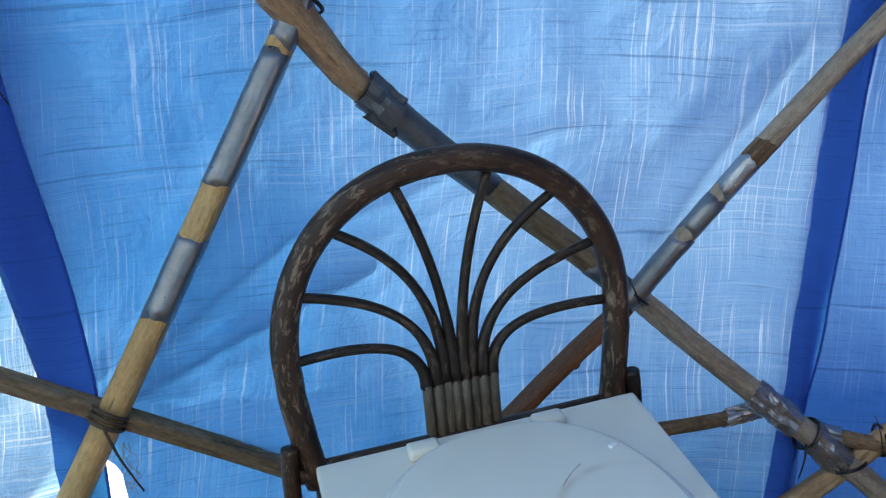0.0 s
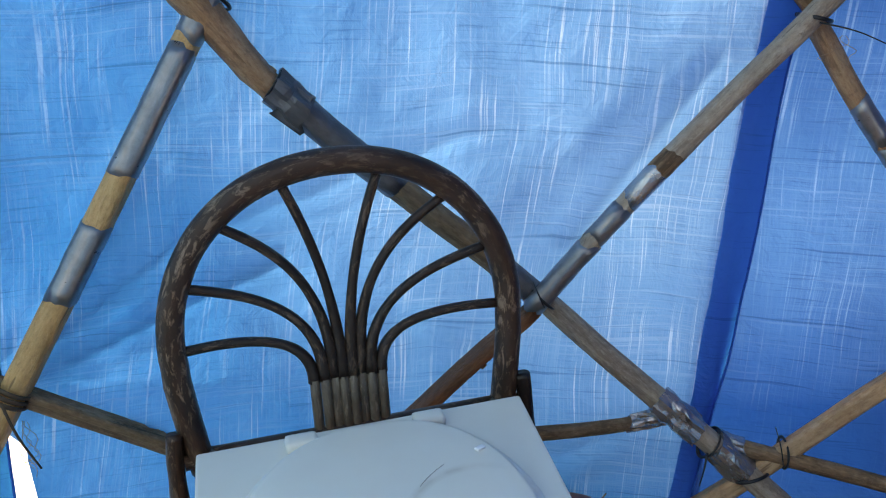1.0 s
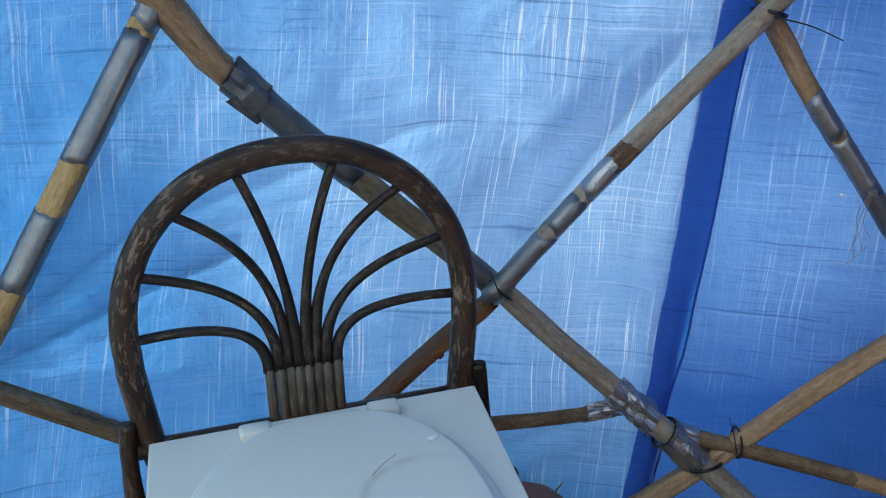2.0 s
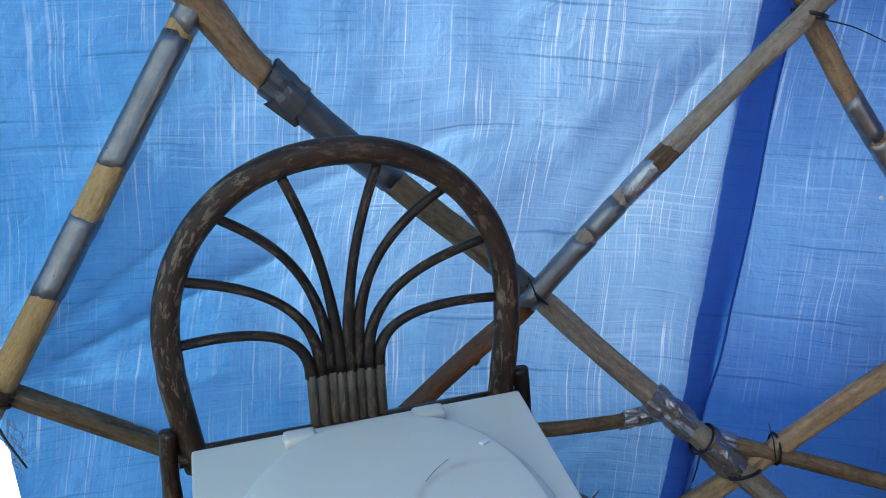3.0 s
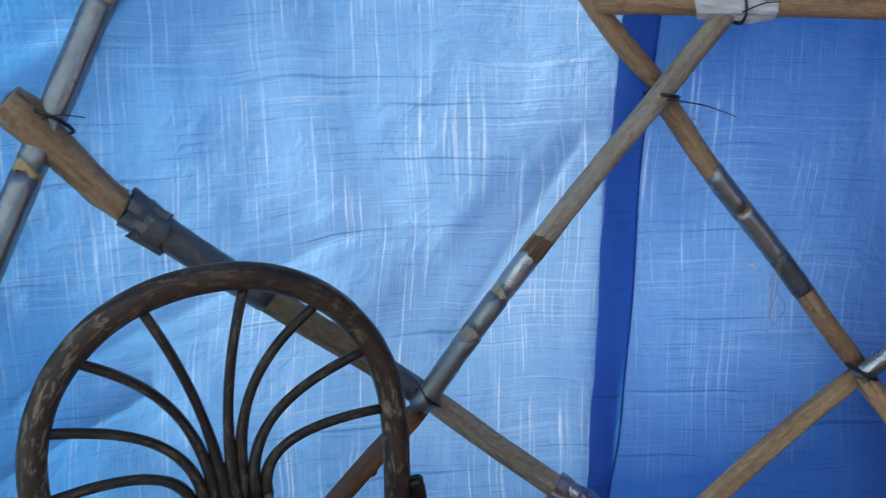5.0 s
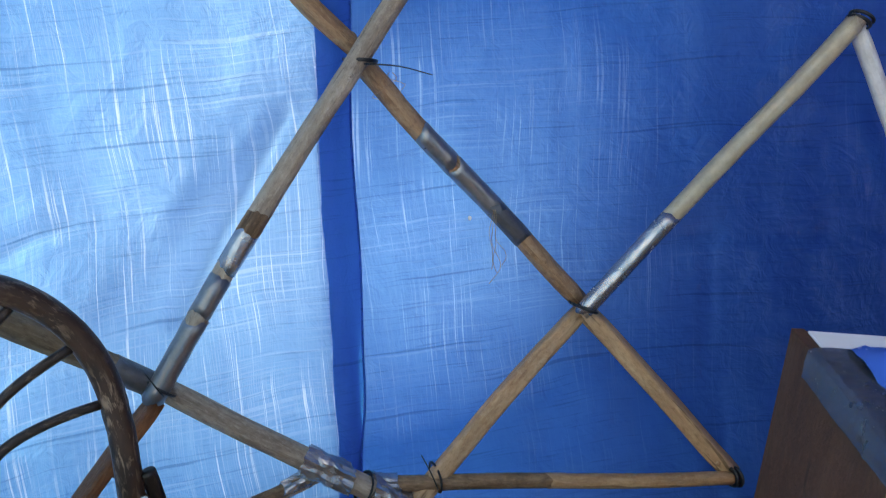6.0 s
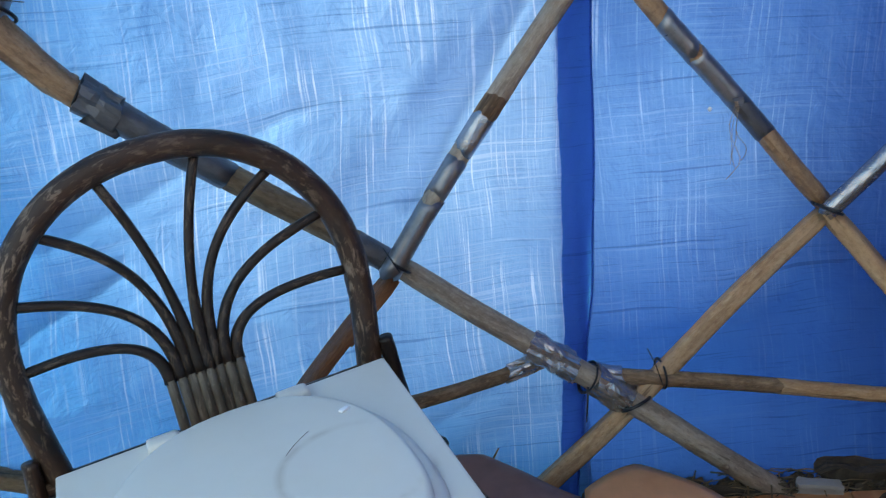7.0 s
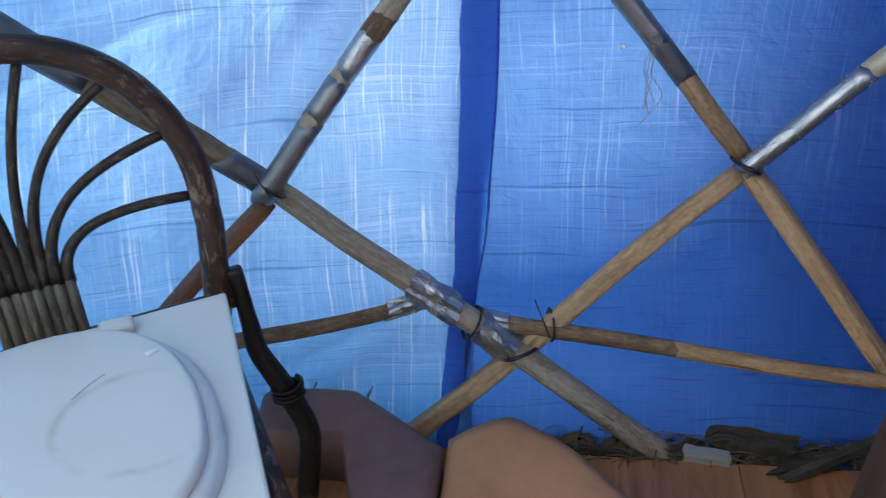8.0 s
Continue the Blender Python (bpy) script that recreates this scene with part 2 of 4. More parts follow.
def tarp(name, cloth, thread, through, bright_through, glow, gloss, streaks, dirt=0.25, worn_or_sunlit=None, spread=0.08):
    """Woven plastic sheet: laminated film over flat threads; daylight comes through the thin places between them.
    An optional middle and reach, in metres on the cloth, place a zone painted pale as sunlit film."""
    k = Mat(name)
    uv = k.coords((1, 1, 1))

    def push(scale, amount, vec):
        col = k.node("ShaderNodeTexNoise", {"Vector": uv}, Scale=scale, Detail=2.0).outputs["Color"]
        off = k.node("ShaderNodeVectorMath", {0: col})
        off.operation = "SCALE"
        off.inputs["Scale"].default_value = amount
        return k.node("ShaderNodeVectorMath", {0: vec, 1: off.outputs[0]}).outputs[0]

    bent = push(11.0, 0.006, push(2.0, 0.075, uv))

    def lines(sx, sy, lo, hi, detail=2):
        mp = k.node("ShaderNodeMapping", {"Vector": bent}, Scale=(sx, sy, 1))
        return k.ramp(k.noise(mp.outputs[0], 1.0, detail, 0.6), [(lo, 0.0), (hi, 1.0)])

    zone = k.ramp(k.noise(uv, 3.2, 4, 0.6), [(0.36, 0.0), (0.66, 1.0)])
    if worn_or_sunlit:
        # painted sunlit glow: a soft pale zone, its white threads showing more
        (cu, cv), reach = worn_or_sunlit
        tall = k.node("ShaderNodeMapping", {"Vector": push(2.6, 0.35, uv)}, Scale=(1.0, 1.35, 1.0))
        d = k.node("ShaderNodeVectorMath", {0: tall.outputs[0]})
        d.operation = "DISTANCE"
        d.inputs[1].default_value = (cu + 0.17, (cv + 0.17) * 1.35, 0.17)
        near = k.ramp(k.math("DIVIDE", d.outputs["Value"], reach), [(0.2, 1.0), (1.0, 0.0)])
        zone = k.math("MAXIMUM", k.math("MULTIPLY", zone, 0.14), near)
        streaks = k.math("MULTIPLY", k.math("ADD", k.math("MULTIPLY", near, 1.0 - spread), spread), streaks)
    patch = k.ramp(k.noise(uv, 7.0, 3, 0.55), [(0.4, 0.15), (0.62, 1.0)])
    patch2 = k.ramp(k.noise(k.coords((2.0, 7.0, 1)), 1.5, 3, 0.55), [(0.4, 0.1), (0.66, 1.0)])
    up = k.math("MULTIPLY", lines(210, 2.6, 0.575, 0.645), k.math("MULTIPLY", patch, 0.85))
    up2 = k.math("MULTIPLY", lines(520, 7, 0.48, 0.66), k.math("ADD", k.math("MULTIPLY", patch, 0.2), 0.05))
    across = k.math("MULTIPLY", lines(3, 210, 0.54, 0.64), k.math("MULTIPLY", patch2, 0.34))
    fine = k.math("MULTIPLY", lines(8, 520, 0.48, 0.66), k.math("ADD", k.math("MULTIPLY", patch2, 0.15), 0.03))
    across = k.math("MAXIMUM", across, fine)
    thin = k.math("MULTIPLY", k.math("MAXIMUM", k.math("MAXIMUM", up, up2), across), streaks)
    dark = k.math("MULTIPLY", lines(1.3, 70, 0.635, 0.67, 3), 0.42)
    dark = k.math("MAXIMUM", dark, k.math("MULTIPLY", lines(9, 280, 0.58, 0.7), 0.32))
    grime = k.math("MULTIPLY", k.ramp(k.noise(uv, 16.0, 5, 0.65), [(0.5, 0.0), (0.8, 1.0)]), dirt)
    c = k.mix(thin, cloth, thread)
    c = k.mix(grime, c, tuple(x * 0.55 for x in cloth))
    c = k.mix(dark, c, tuple(x * 0.4 for x in cloth))
    passed = k.mix(zone, through, bright_through)
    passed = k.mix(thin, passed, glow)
    passed = k.mix(dark, passed, tuple(x * 0.45 for x in through))
    crinkle = k.noise(bent, 34.0, 4, 0.6, 0.8)
    folds = k.noise(k.coords((1, 1, 1)), 9.0, 3, 0.5, 1.2)
    ridges = k.noise(k.coords((4, 22, 1)), 1.0, 3, 0.55, 0.6)
    nrm = k.bump(k.math("ADD", k.math("ADD", crinkle, ridges), k.math("MULTIPLY", folds, 2.0)), 0.4, 0.008)
    d = k.node("ShaderNodeBsdfDiffuse", {"Color": c, "Normal": nrm})
    t = k.node("ShaderNodeBsdfTranslucent", {"Color": passed, "Normal": nrm})
    body = k.node("ShaderNodeMixShader", {1: d.outputs[0], 2: t.outputs[0]}, Fac=0.5)
    g = k.node("ShaderNodeBsdfGlossy", {"Normal": nrm}, Roughness=0.24)
    full = k.node("ShaderNodeMixShader", {1: body.outputs[0], 2: g.outputs[0]}, Fac=gloss)
    return k.done(full.outputs[0])


# the pale and deep cloths carry sunlit brightness near the seam in their colour
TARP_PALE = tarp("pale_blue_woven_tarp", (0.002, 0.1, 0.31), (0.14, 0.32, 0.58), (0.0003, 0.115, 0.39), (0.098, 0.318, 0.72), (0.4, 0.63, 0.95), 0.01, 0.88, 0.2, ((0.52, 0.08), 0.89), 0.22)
TARP_SIDE = tarp("side_blue_woven_tarp", (0.005, 0.1, 0.34), (0.3, 0.5, 0.68), (0.003, 0.18, 0.5), (0.2, 0.44, 0.72), (0.62, 0.78, 0.93), 0.012, 1.0, 0.2)
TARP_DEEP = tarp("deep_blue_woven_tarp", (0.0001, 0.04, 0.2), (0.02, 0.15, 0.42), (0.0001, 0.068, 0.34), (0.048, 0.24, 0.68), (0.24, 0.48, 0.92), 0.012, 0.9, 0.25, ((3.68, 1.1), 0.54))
# cloth of the unseen sheets added outside to hold back daylight
TARP_SHADE = tarp("outer_shade_sheet", (0.0005, 0.06, 0.22), (0.01, 0.12, 0.3), (0.0002, 0.16, 0.42), (0.0004, 0.2, 0.48), (0.01, 0.25, 0.54), 0.01, 0.3)
TARP_HEM = tarp("dark_blue_tarp_hem", (0.0003, 0.09, 0.37), (0.004, 0.12, 0.42), (0.0003, 0.36, 0.84), (0.0004, 0.4, 0.88), (0.002, 0.46, 0.9), 0.006, 0.1)
SHEET_BLUE = plain("glossy_blue_plastic", (0.012, 0.13, 0.5), 0.25, 0, 20, 0.3, 0.3)
CARD_WHITE = plain("white_card", (0.78, 0.77, 0.74), 0.6, 0, 30, 0.12)


# ---- building helpers ----
def mesh_object(name, bm, material, smooth=True):
    bm.normal_update()
    me = bpy.data.meshes.new(name)
    bm.to_mesh(me)
    bm.free()
    me.materials.append(material)
    for p in me.polygons:
        p.use_smooth = smooth
    return new(name, me)


def part(name, bm, material, parent, label="", smooth=True):
    ob = mesh_object(name, bm, material, smooth)
    ob.parent = parent
    if label:
        tagged(ob, label)
    return ob


def thing(name, label, category, m=None, group="", kind=""):
    ob = new(name)
    ob.empty_display_size = 0.05
    if m is not None:
        ob.matrix_world = m
    return tagged(ob, label, category, group, kind)


def bezier(p, count):
    p = [Vector(q) for q in p]
    out = []
    for i in range(count + 1):
        t = i / count
        a = [p[0].lerp(p[1], t), p[1].lerp(p[2], t), p[2].lerp(p[3], t)]
        b = [a[0].lerp(a[1], t), a[1].lerp(a[2], t)]
        out.append(b[0].lerp(b[1], t))
    return out


def sweep(bm, pts, radii, sides=14, flat=1.0, rough=0.0, seed=0.0, spin=0.0, flat_axis=None, v0=0.0, square=0.0):
    """A closed tube along pts with UVs in metres (round it, along it). rough: uneven girth; flat: squashes it across;
    square: above 2, how squared the section is."""
    pts = [Vector(p) for p in pts]
    uvl = bm.loops.layers.uv.verify()
    if isinstance(radii, (int, float)):
        radii = [radii] * len(pts)
    rings, along, length = [], [], v0
    prev = None
    for i, p in enumerate(pts):
        d = (pts[min(i + 1, len(pts) - 1)] - pts[max(i - 1, 0)]).normalized()
        if prev is None:
            ref = Vector(flat_axis) if flat_axis else (Vector((0, 0, 1)) if abs(d.z) < 0.9 else Vector((1, 0, 0)))
            side = d.cross(ref).normalized()
        else:
            side = (prev - prev.dot(d) * d).normalized()
        prev = side
        up = d.cross(side)
        if i:
            length += (p - pts[i - 1]).length
        along.append(length)
        ring = []
        for j in range(sides):
            a = 2 * math.pi * j / sides + spin
            k = 1.0
            if square:
                q = a - spin
                k = 0.92 / (abs(math.cos(q - 0.12)) ** square + abs(math.sin(q - 0.12)) ** square) ** (1 / square)
            if rough:
                k += rough * noise.noise((math.cos(a) * 1.4 + seed * 3.1, math.sin(a) * 1.4 - seed, length * 9 + seed * 7))
                k += 0.5 * rough * noise.noise((math.cos(a) * 3 + seed, math.sin(a) * 3, length * 34 + seed * 5))
            ring.append(bm.verts.new(p + (side * math.cos(a) * k + up * math.sin(a) * k * flat) * radii[i]))
        rings.append(ring)
    turn = 2 * math.pi * max(radii)
    for i in range(len(rings) - 1):
        for j in range(sides):
            q = (j + 1) % sides
            f = bm.faces.new((rings[i][j], rings[i][q], rings[i + 1][q], rings[i + 1][j]))
            for loop, (uu, vv) in zip(f.loops, ((j, i), (j + 1, i), (j + 1, i + 1), (j, i + 1))):
                loop[uvl].uv = (uu / sides * turn + seed, along[vv] + seed * 1.7)
    for ring, flip in ((rings[0], True), (rings[-1], False)):
        f = bm.faces.new(ring[::-1] if flip else ring)
        for loop in f.loops:
            loop[uvl].uv = (loop.vert.co.x * 0.5 + seed, loop.vert.co.y * 0.5)
    return bm


def bm_tube(*args, **kw):
    return sweep(bmesh.new(), *args, **kw)


def bm_box(size, at=(0, 0, 0), bevel=0.003, m=None):
    bm = bmesh.new()
    bmesh.ops.create_cube(bm, size=1.0)
    bmesh.ops.scale(bm, vec=size, verts=bm.verts)
    if bevel:
        bmesh.ops.bevel(bm, geom=bm.edges[:], offset=bevel, segments=2, affect="EDGES", profile=0.6)
    bmesh.ops.translate(bm, vec=at, verts=bm.verts)
    if m is not None:
        bmesh.ops.transform(bm, matrix=m, verts=bm.verts)
    uvl = bm.loops.layers.uv.verify()
    for f in bm.faces:
        for loop in f.loops:
            loop[uvl].uv = (loop.vert.co.x + loop.vert.co.y, loop.vert.co.z + 0.3 * loop.vert.co.y)
    return bm


# ---- the dome's shape ----
CENTRE, RADIUS = Vector((0.768, -1.079, 0.986)), 2.701


def on_dome(th, el, out=0.0):
    """A place on the dome: azimuth from +y towards +x and elevation in degrees, and metres outwards."""
    a, b = radians(th), radians(el)
    return CENTRE + Vector((math.cos(b) * math.sin(a), math.cos(b) * math.cos(a), math.sin(b))) * (RADIUS + out)


def steps(marks):
    """Values from rows of (end, step), starting at the first row's first value."""
    out = [marks[0]]
    for end, step in marks[1:]:
        n = max(1, round((end - out[-1]) / step))
        a = out[-1]
        out += [a + (end - a) * (i + 1) / n for i in range(n)]
    return out


def sag(th, el, seed):
    """How far the cloth billows, in metres."""
    p = (th * 0.047, el * 0.047, seed)
    wide = noise.noise((p[0] * 1.6, p[1] * 1.6, seed)) * 0.022
    fold = noise.noise((p[0] * 9 + 2.0 * p[1], p[1] * 3.0, seed + 5)) * 0.007
    tiny = noise.noise((p[0] * 22, p[1] * 16, seed + 9)) * 0.0028
    pull = 0.0
    for (t0, e0), (t1, e1), width, depth in FOLDS:
        dx, dy = t1 - t0, e1 - e0
        k = max(0.0, min(1.0, ((th - t0) * dx + (el - e0) * dy) / (dx * dx + dy * dy)))
        off = math.hypot(th - t0 - k * dx, el - e0 - k * dy)
        pull += depth * math.exp(-(off / width) ** 2) * (0.6 + 0.4 * math.cos(off * 5.0 / width))
    return wide + fold + tiny + pull


# tension folds: from, to (azimuth, elevation), width in degrees, depth in metres
FOLDS = [((2.0, -9.2), (7.5, -9.6), 0.22, -0.012), ((8.4, -6.4), (8.6, -9.6), 0.3, -0.012), ((9.0, -9.4), (13.0, -9.8), 0.2, -0.01), ((3.36, 4), (3.3, -7), 0.2, -0.008), ((-1.0, 4), (-1.0, -6), 0.2, -0.006),
         ((-33.2, -12.9), (-27.5, -9.0), 0.5, -0.016), ((-33.2, -12.9), (-29.5, -11.9), 0.5, 0.018),
         ((-15.3, -9.8), (-11.0, -3.6), 0.85, -0.02), ((-33.5, -13.6), (-25, -10.2), 0.8, -0.024), ((-33.5, -13.6), (-27, -14.6), 0.6, 0.018),
         ((-33.5, -13.6), (-25, -17.5), 0.8, -0.022), ((-33.5, -13.4), (-29, -7.0), 0.7, 0.018), ((-33.9, -13.8), (-39, -18), 0.6, -0.014), ((-33.9, -13.8), (-37, -20), 0.4, 0.012),
         ((-17, -18), (-12, -16.1), 0.6, -0.02), ((-27, -9), (-18, -6), 0.9, -0.012), ((-30, -2), (-20, 3), 1.0, 0.014), ((-24, -12), (-17, -14.5), 0.7, 0.014), ((-4, -13.2), (12, -13.6), 0.3, 0.009), ((4, -9), (4.6, -20), 0.4, -0.008), ((0, 1), (14, 1.5), 0.35, 0.008),
         ((3.2, 9), (2.6, -7), 0.22, -0.006), ((11.2, 9), (10.6, -6), 0.22, -0.006), ((17, 4), (18, -9), 0.3, 0.008), ((6, -4), (16, -7), 0.6, 0.008)]


def sheet(name, label, ths, els, out, material, seed, left=None, right=None, bottom=None):
    """A tarpaulin over the dome, from grids of azimuth and elevation; left and right give its edges' azimuth at an elevation."""
    bm = bmesh.new()
    uvl = bm.loops.layers.uv.verify()
    lo, hi = ths[0], ths[-1]
    grid = []
    for el in els:
        row = []
        for th in ths:
            s = (th - lo) / (hi - lo)
            a = left(el) if left else lo
            b = right(el) if right else hi
            t2 = th
            if left:
                t2 += (a - lo) * max(0.0, 1 - (th - lo) / 8.0)
            if right:
                t2 += (b - hi) * max(0.0, 1 - (hi - th) / 8.0)
            e2 = el
            if bottom and el == els[0]:
                e2 = bottom(th)
            row.append((bm.verts.new(on_dome(t2, e2, out + sag(t2, e2, seed))), t2, e2))
        grid.append(row)
    for i in range(len(els) - 1):
        for j in range(len(ths) - 1):
            q = (grid[i][j], grid[i][j + 1], grid[i + 1][j + 1], grid[i + 1][j])
            if len({v[0] for v in q}) < 4:
                continue
            f = bm.faces.new([v[0] for v in q])
            for loop, v in zip(f.loops, q):
                loop[uvl].uv = (v[1] * 0.0471 * math.cos(radians(v[2])) + seed, v[2] * 0.0471 + seed * 0.37)
    ob = mesh_object(name, bm, material)
    return tagged(ob, label, "tarpaulin", "tarpaulins over the frame")


# ---- ground, floor ----
bm = bmesh.new()
bmesh.ops.create_grid(bm, x_segments=40, y_segments=40, size=400)
bmesh.ops.translate(bm, vec=(0, 0, -0.035), verts=bm.verts)
ground = tagged(mesh_object("ground", bm, GRASS), "pale dry gravel ground outside the dome", "ground", kind="structure")

bm = bmesh.new()
bmesh.ops.create_circle(bm, cap_ends=True, segments=96, radius=2.52)
bmesh.ops.translate(bm, vec=(CENTRE.x, CENTRE.y, -0.02), verts=bm.verts)
soil = tagged(mesh_object("soil", bm, DIRT, False), "bare dry soil at the foot of the tarpaulin", "soil", kind="structure")

floor = new("floor")
tagged(floor, "varnished red-brown plywood floor boards", "floor", kind="structure")
for i in range(4):
    x0 = -1.65 + i * 0.8
    end = (-0.75, 0.74, 1.425, 1.425)[i]
    part("board", bm_box((0.799, end + 1.475, 0.018), (x0 + 0.4, (end - 1.475) / 2, -0.009), 0.002), FLOOR, floor, smooth=False)

# ---- tarpaulins ----
SEAM = lambda el: -9.02 + 0.05 * el
FINE_EL = steps([-22.5, (9, 0.32), (24, 1.2), (58, 6)])
COARSE_EL = steps([-22.0, (58, 5)])
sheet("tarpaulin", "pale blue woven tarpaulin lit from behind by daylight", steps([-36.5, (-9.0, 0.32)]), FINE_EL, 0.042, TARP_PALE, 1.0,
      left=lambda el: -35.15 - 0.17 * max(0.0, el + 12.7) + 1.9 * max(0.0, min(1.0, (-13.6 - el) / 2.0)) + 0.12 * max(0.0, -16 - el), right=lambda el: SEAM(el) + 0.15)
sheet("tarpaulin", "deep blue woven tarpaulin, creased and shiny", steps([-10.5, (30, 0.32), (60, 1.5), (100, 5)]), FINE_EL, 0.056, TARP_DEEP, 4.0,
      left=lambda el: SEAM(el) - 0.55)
# three unseen sheets added outside to darken the right-hand tarpaulin
sheet("tarpaulin", "unseen outer sheet added to shade the right side", steps([-1.5, (40, 1.0), (95, 5)]), COARSE_EL, 0.3, TARP_SHADE, 6.0,
      left=lambda el: max(-2.5, min(6.0, 4.2 + 0.53 * el)))
sheet("tarpaulin", "unseen low sheet added to shade the lower right", steps([1.0, (40, 1.0), (95, 5)]), steps([-22.0, (-9.0, 1.0)]), 0.4, TARP_SHADE, 9.0,
      left=lambda el: 1.0 - 0.5 * el - 8)
sheet("tarpaulin", "unseen third sheet added to deepen the low right shade", steps([3.0, (40, 1.5), (95, 5)]), steps([-22.0, (-7.5, 1.0)]), 0.5, TARP_SHADE, 10.0,
      left=lambda el: 3.0 + 0.25 * (el + 15))
sheet("tarpaulin", "pale blue woven tarpaulin with white threads showing", steps([-100, (-60, 5), (-34.5, 0.4)]), FINE_EL, 0.06, TARP_SIDE, 8.0,
      right=lambda el: -34.5 + 0.7 * max(0.0, min(1.0, (-14.0 - el) / 1.5)))


sheet("tarpaulin", "blue woven tarpaulin closing the dome behind", steps([122, (238, 4)]), COARSE_EL, 0.05, TARP_SIDE, 12.0)


def hem(name, label, middle, width, els, out, seed, material=TARP_HEM):
    """A hanging doubled hem: a narrow, gently curled strip with a rolled edge."""
    bm = bmesh.new()
    uvl = bm.loops.layers.uv.verify()
    rows = []
    for el in els:
        w = width(el)
        row = []
        for j in range(9):
            s = j / 8 - 0.5
            wob = 0.05 * noise.noise((el * 0.16, seed, j * 0.1)) + 0.02 * noise.noise((el * 0.9, seed, 2))
            curl = 0.008 * math.cos(s * 3.0) + 0.004 * noise.noise((el * 0.25, s * 2, seed))
            p = on_dome(middle(el) + s * w + wob * 4, el, out - curl)
            row.append(bm.verts.new(p))
        rows.append(row)
    for i in range(len(rows) - 1):
        for j in range(8):
            f = bm.faces.new((rows[i][j], rows[i][j + 1], rows[i + 1][j + 1], rows[i + 1][j]))
            for loop, (a, b) in zip(f.loops, ((j, i), (j + 1, i), (j + 1, i + 1), (j, i + 1))):
                loop[uvl].uv = (a * 0.008 + seed, els[b] * 0.047)
    ob = mesh_object(name, bm, material)
    tagged(ob, label, "tarpaulin hem", "hems between the tarpaulins")
    roll = [on_dome(middle(el) + 0.5 * width(el) + 0.2 * noise.noise((el * 0.16, seed, 0.8)), el, out - 0.004) for el in els]
    edge = part("rolled_edge", bm_tube(roll, 0.0022, 6, seed=seed), TARP_HEM, ob)
    return ob


hem("tarpaulin_hem", "dark blue doubled tarpaulin hem hanging straight", lambda el: SEAM(el) - 0.12 * max(0.0, -14 - el), lambda el: 1.15 - 0.16 * max(0.0, min(2.5, -13 - el)), steps([-21.5, (14, 0.5)]), 0.036, 2.0)
hem("tarpaulin_hem", "dark blue doubled tarpaulin hem, wide and folded", lambda el: -33.7 - 0.14 * max(el + 12.7, 0.0) - 0.5 * max(0.7, 1.4 + 0.03 * (el + 12.7)), lambda el: max(0.7, 1.4 + 0.03 * (el + 12.7)), steps([-21.5, (14, 0.5)]), 0.032, 3.0)
# added outer strip, unseen itself, that casts the diagonal shade beside the long pole
hem("tarpaulin_hem", "unseen slanting strip added outside to cast a soft band of shade", lambda el: -17.8 + 1.243 * (el + 9.35), lambda el: 0.9 + 0.5 * noise.noise((el * 0.3, 2.0, 1.0)), steps([-10.5, (3, 0.5)]), 0.1, 5.0, TARP_SHADE)

# stick added out of sight to throw a thin shadow line on the cloth
shade_stick = [on_dome(-10.7 - 0.115 * i, -16.85 - 0.0525 * i, 0.088) for i in range(0, 95, 5)]
tagged(mesh_object("stick", bm_tube(shade_stick, 0.011, 10, rough=0.15, seed=4.0), WOOD_DARK), "unseen stick added outside to cast a thin slanting shadow", "stick")


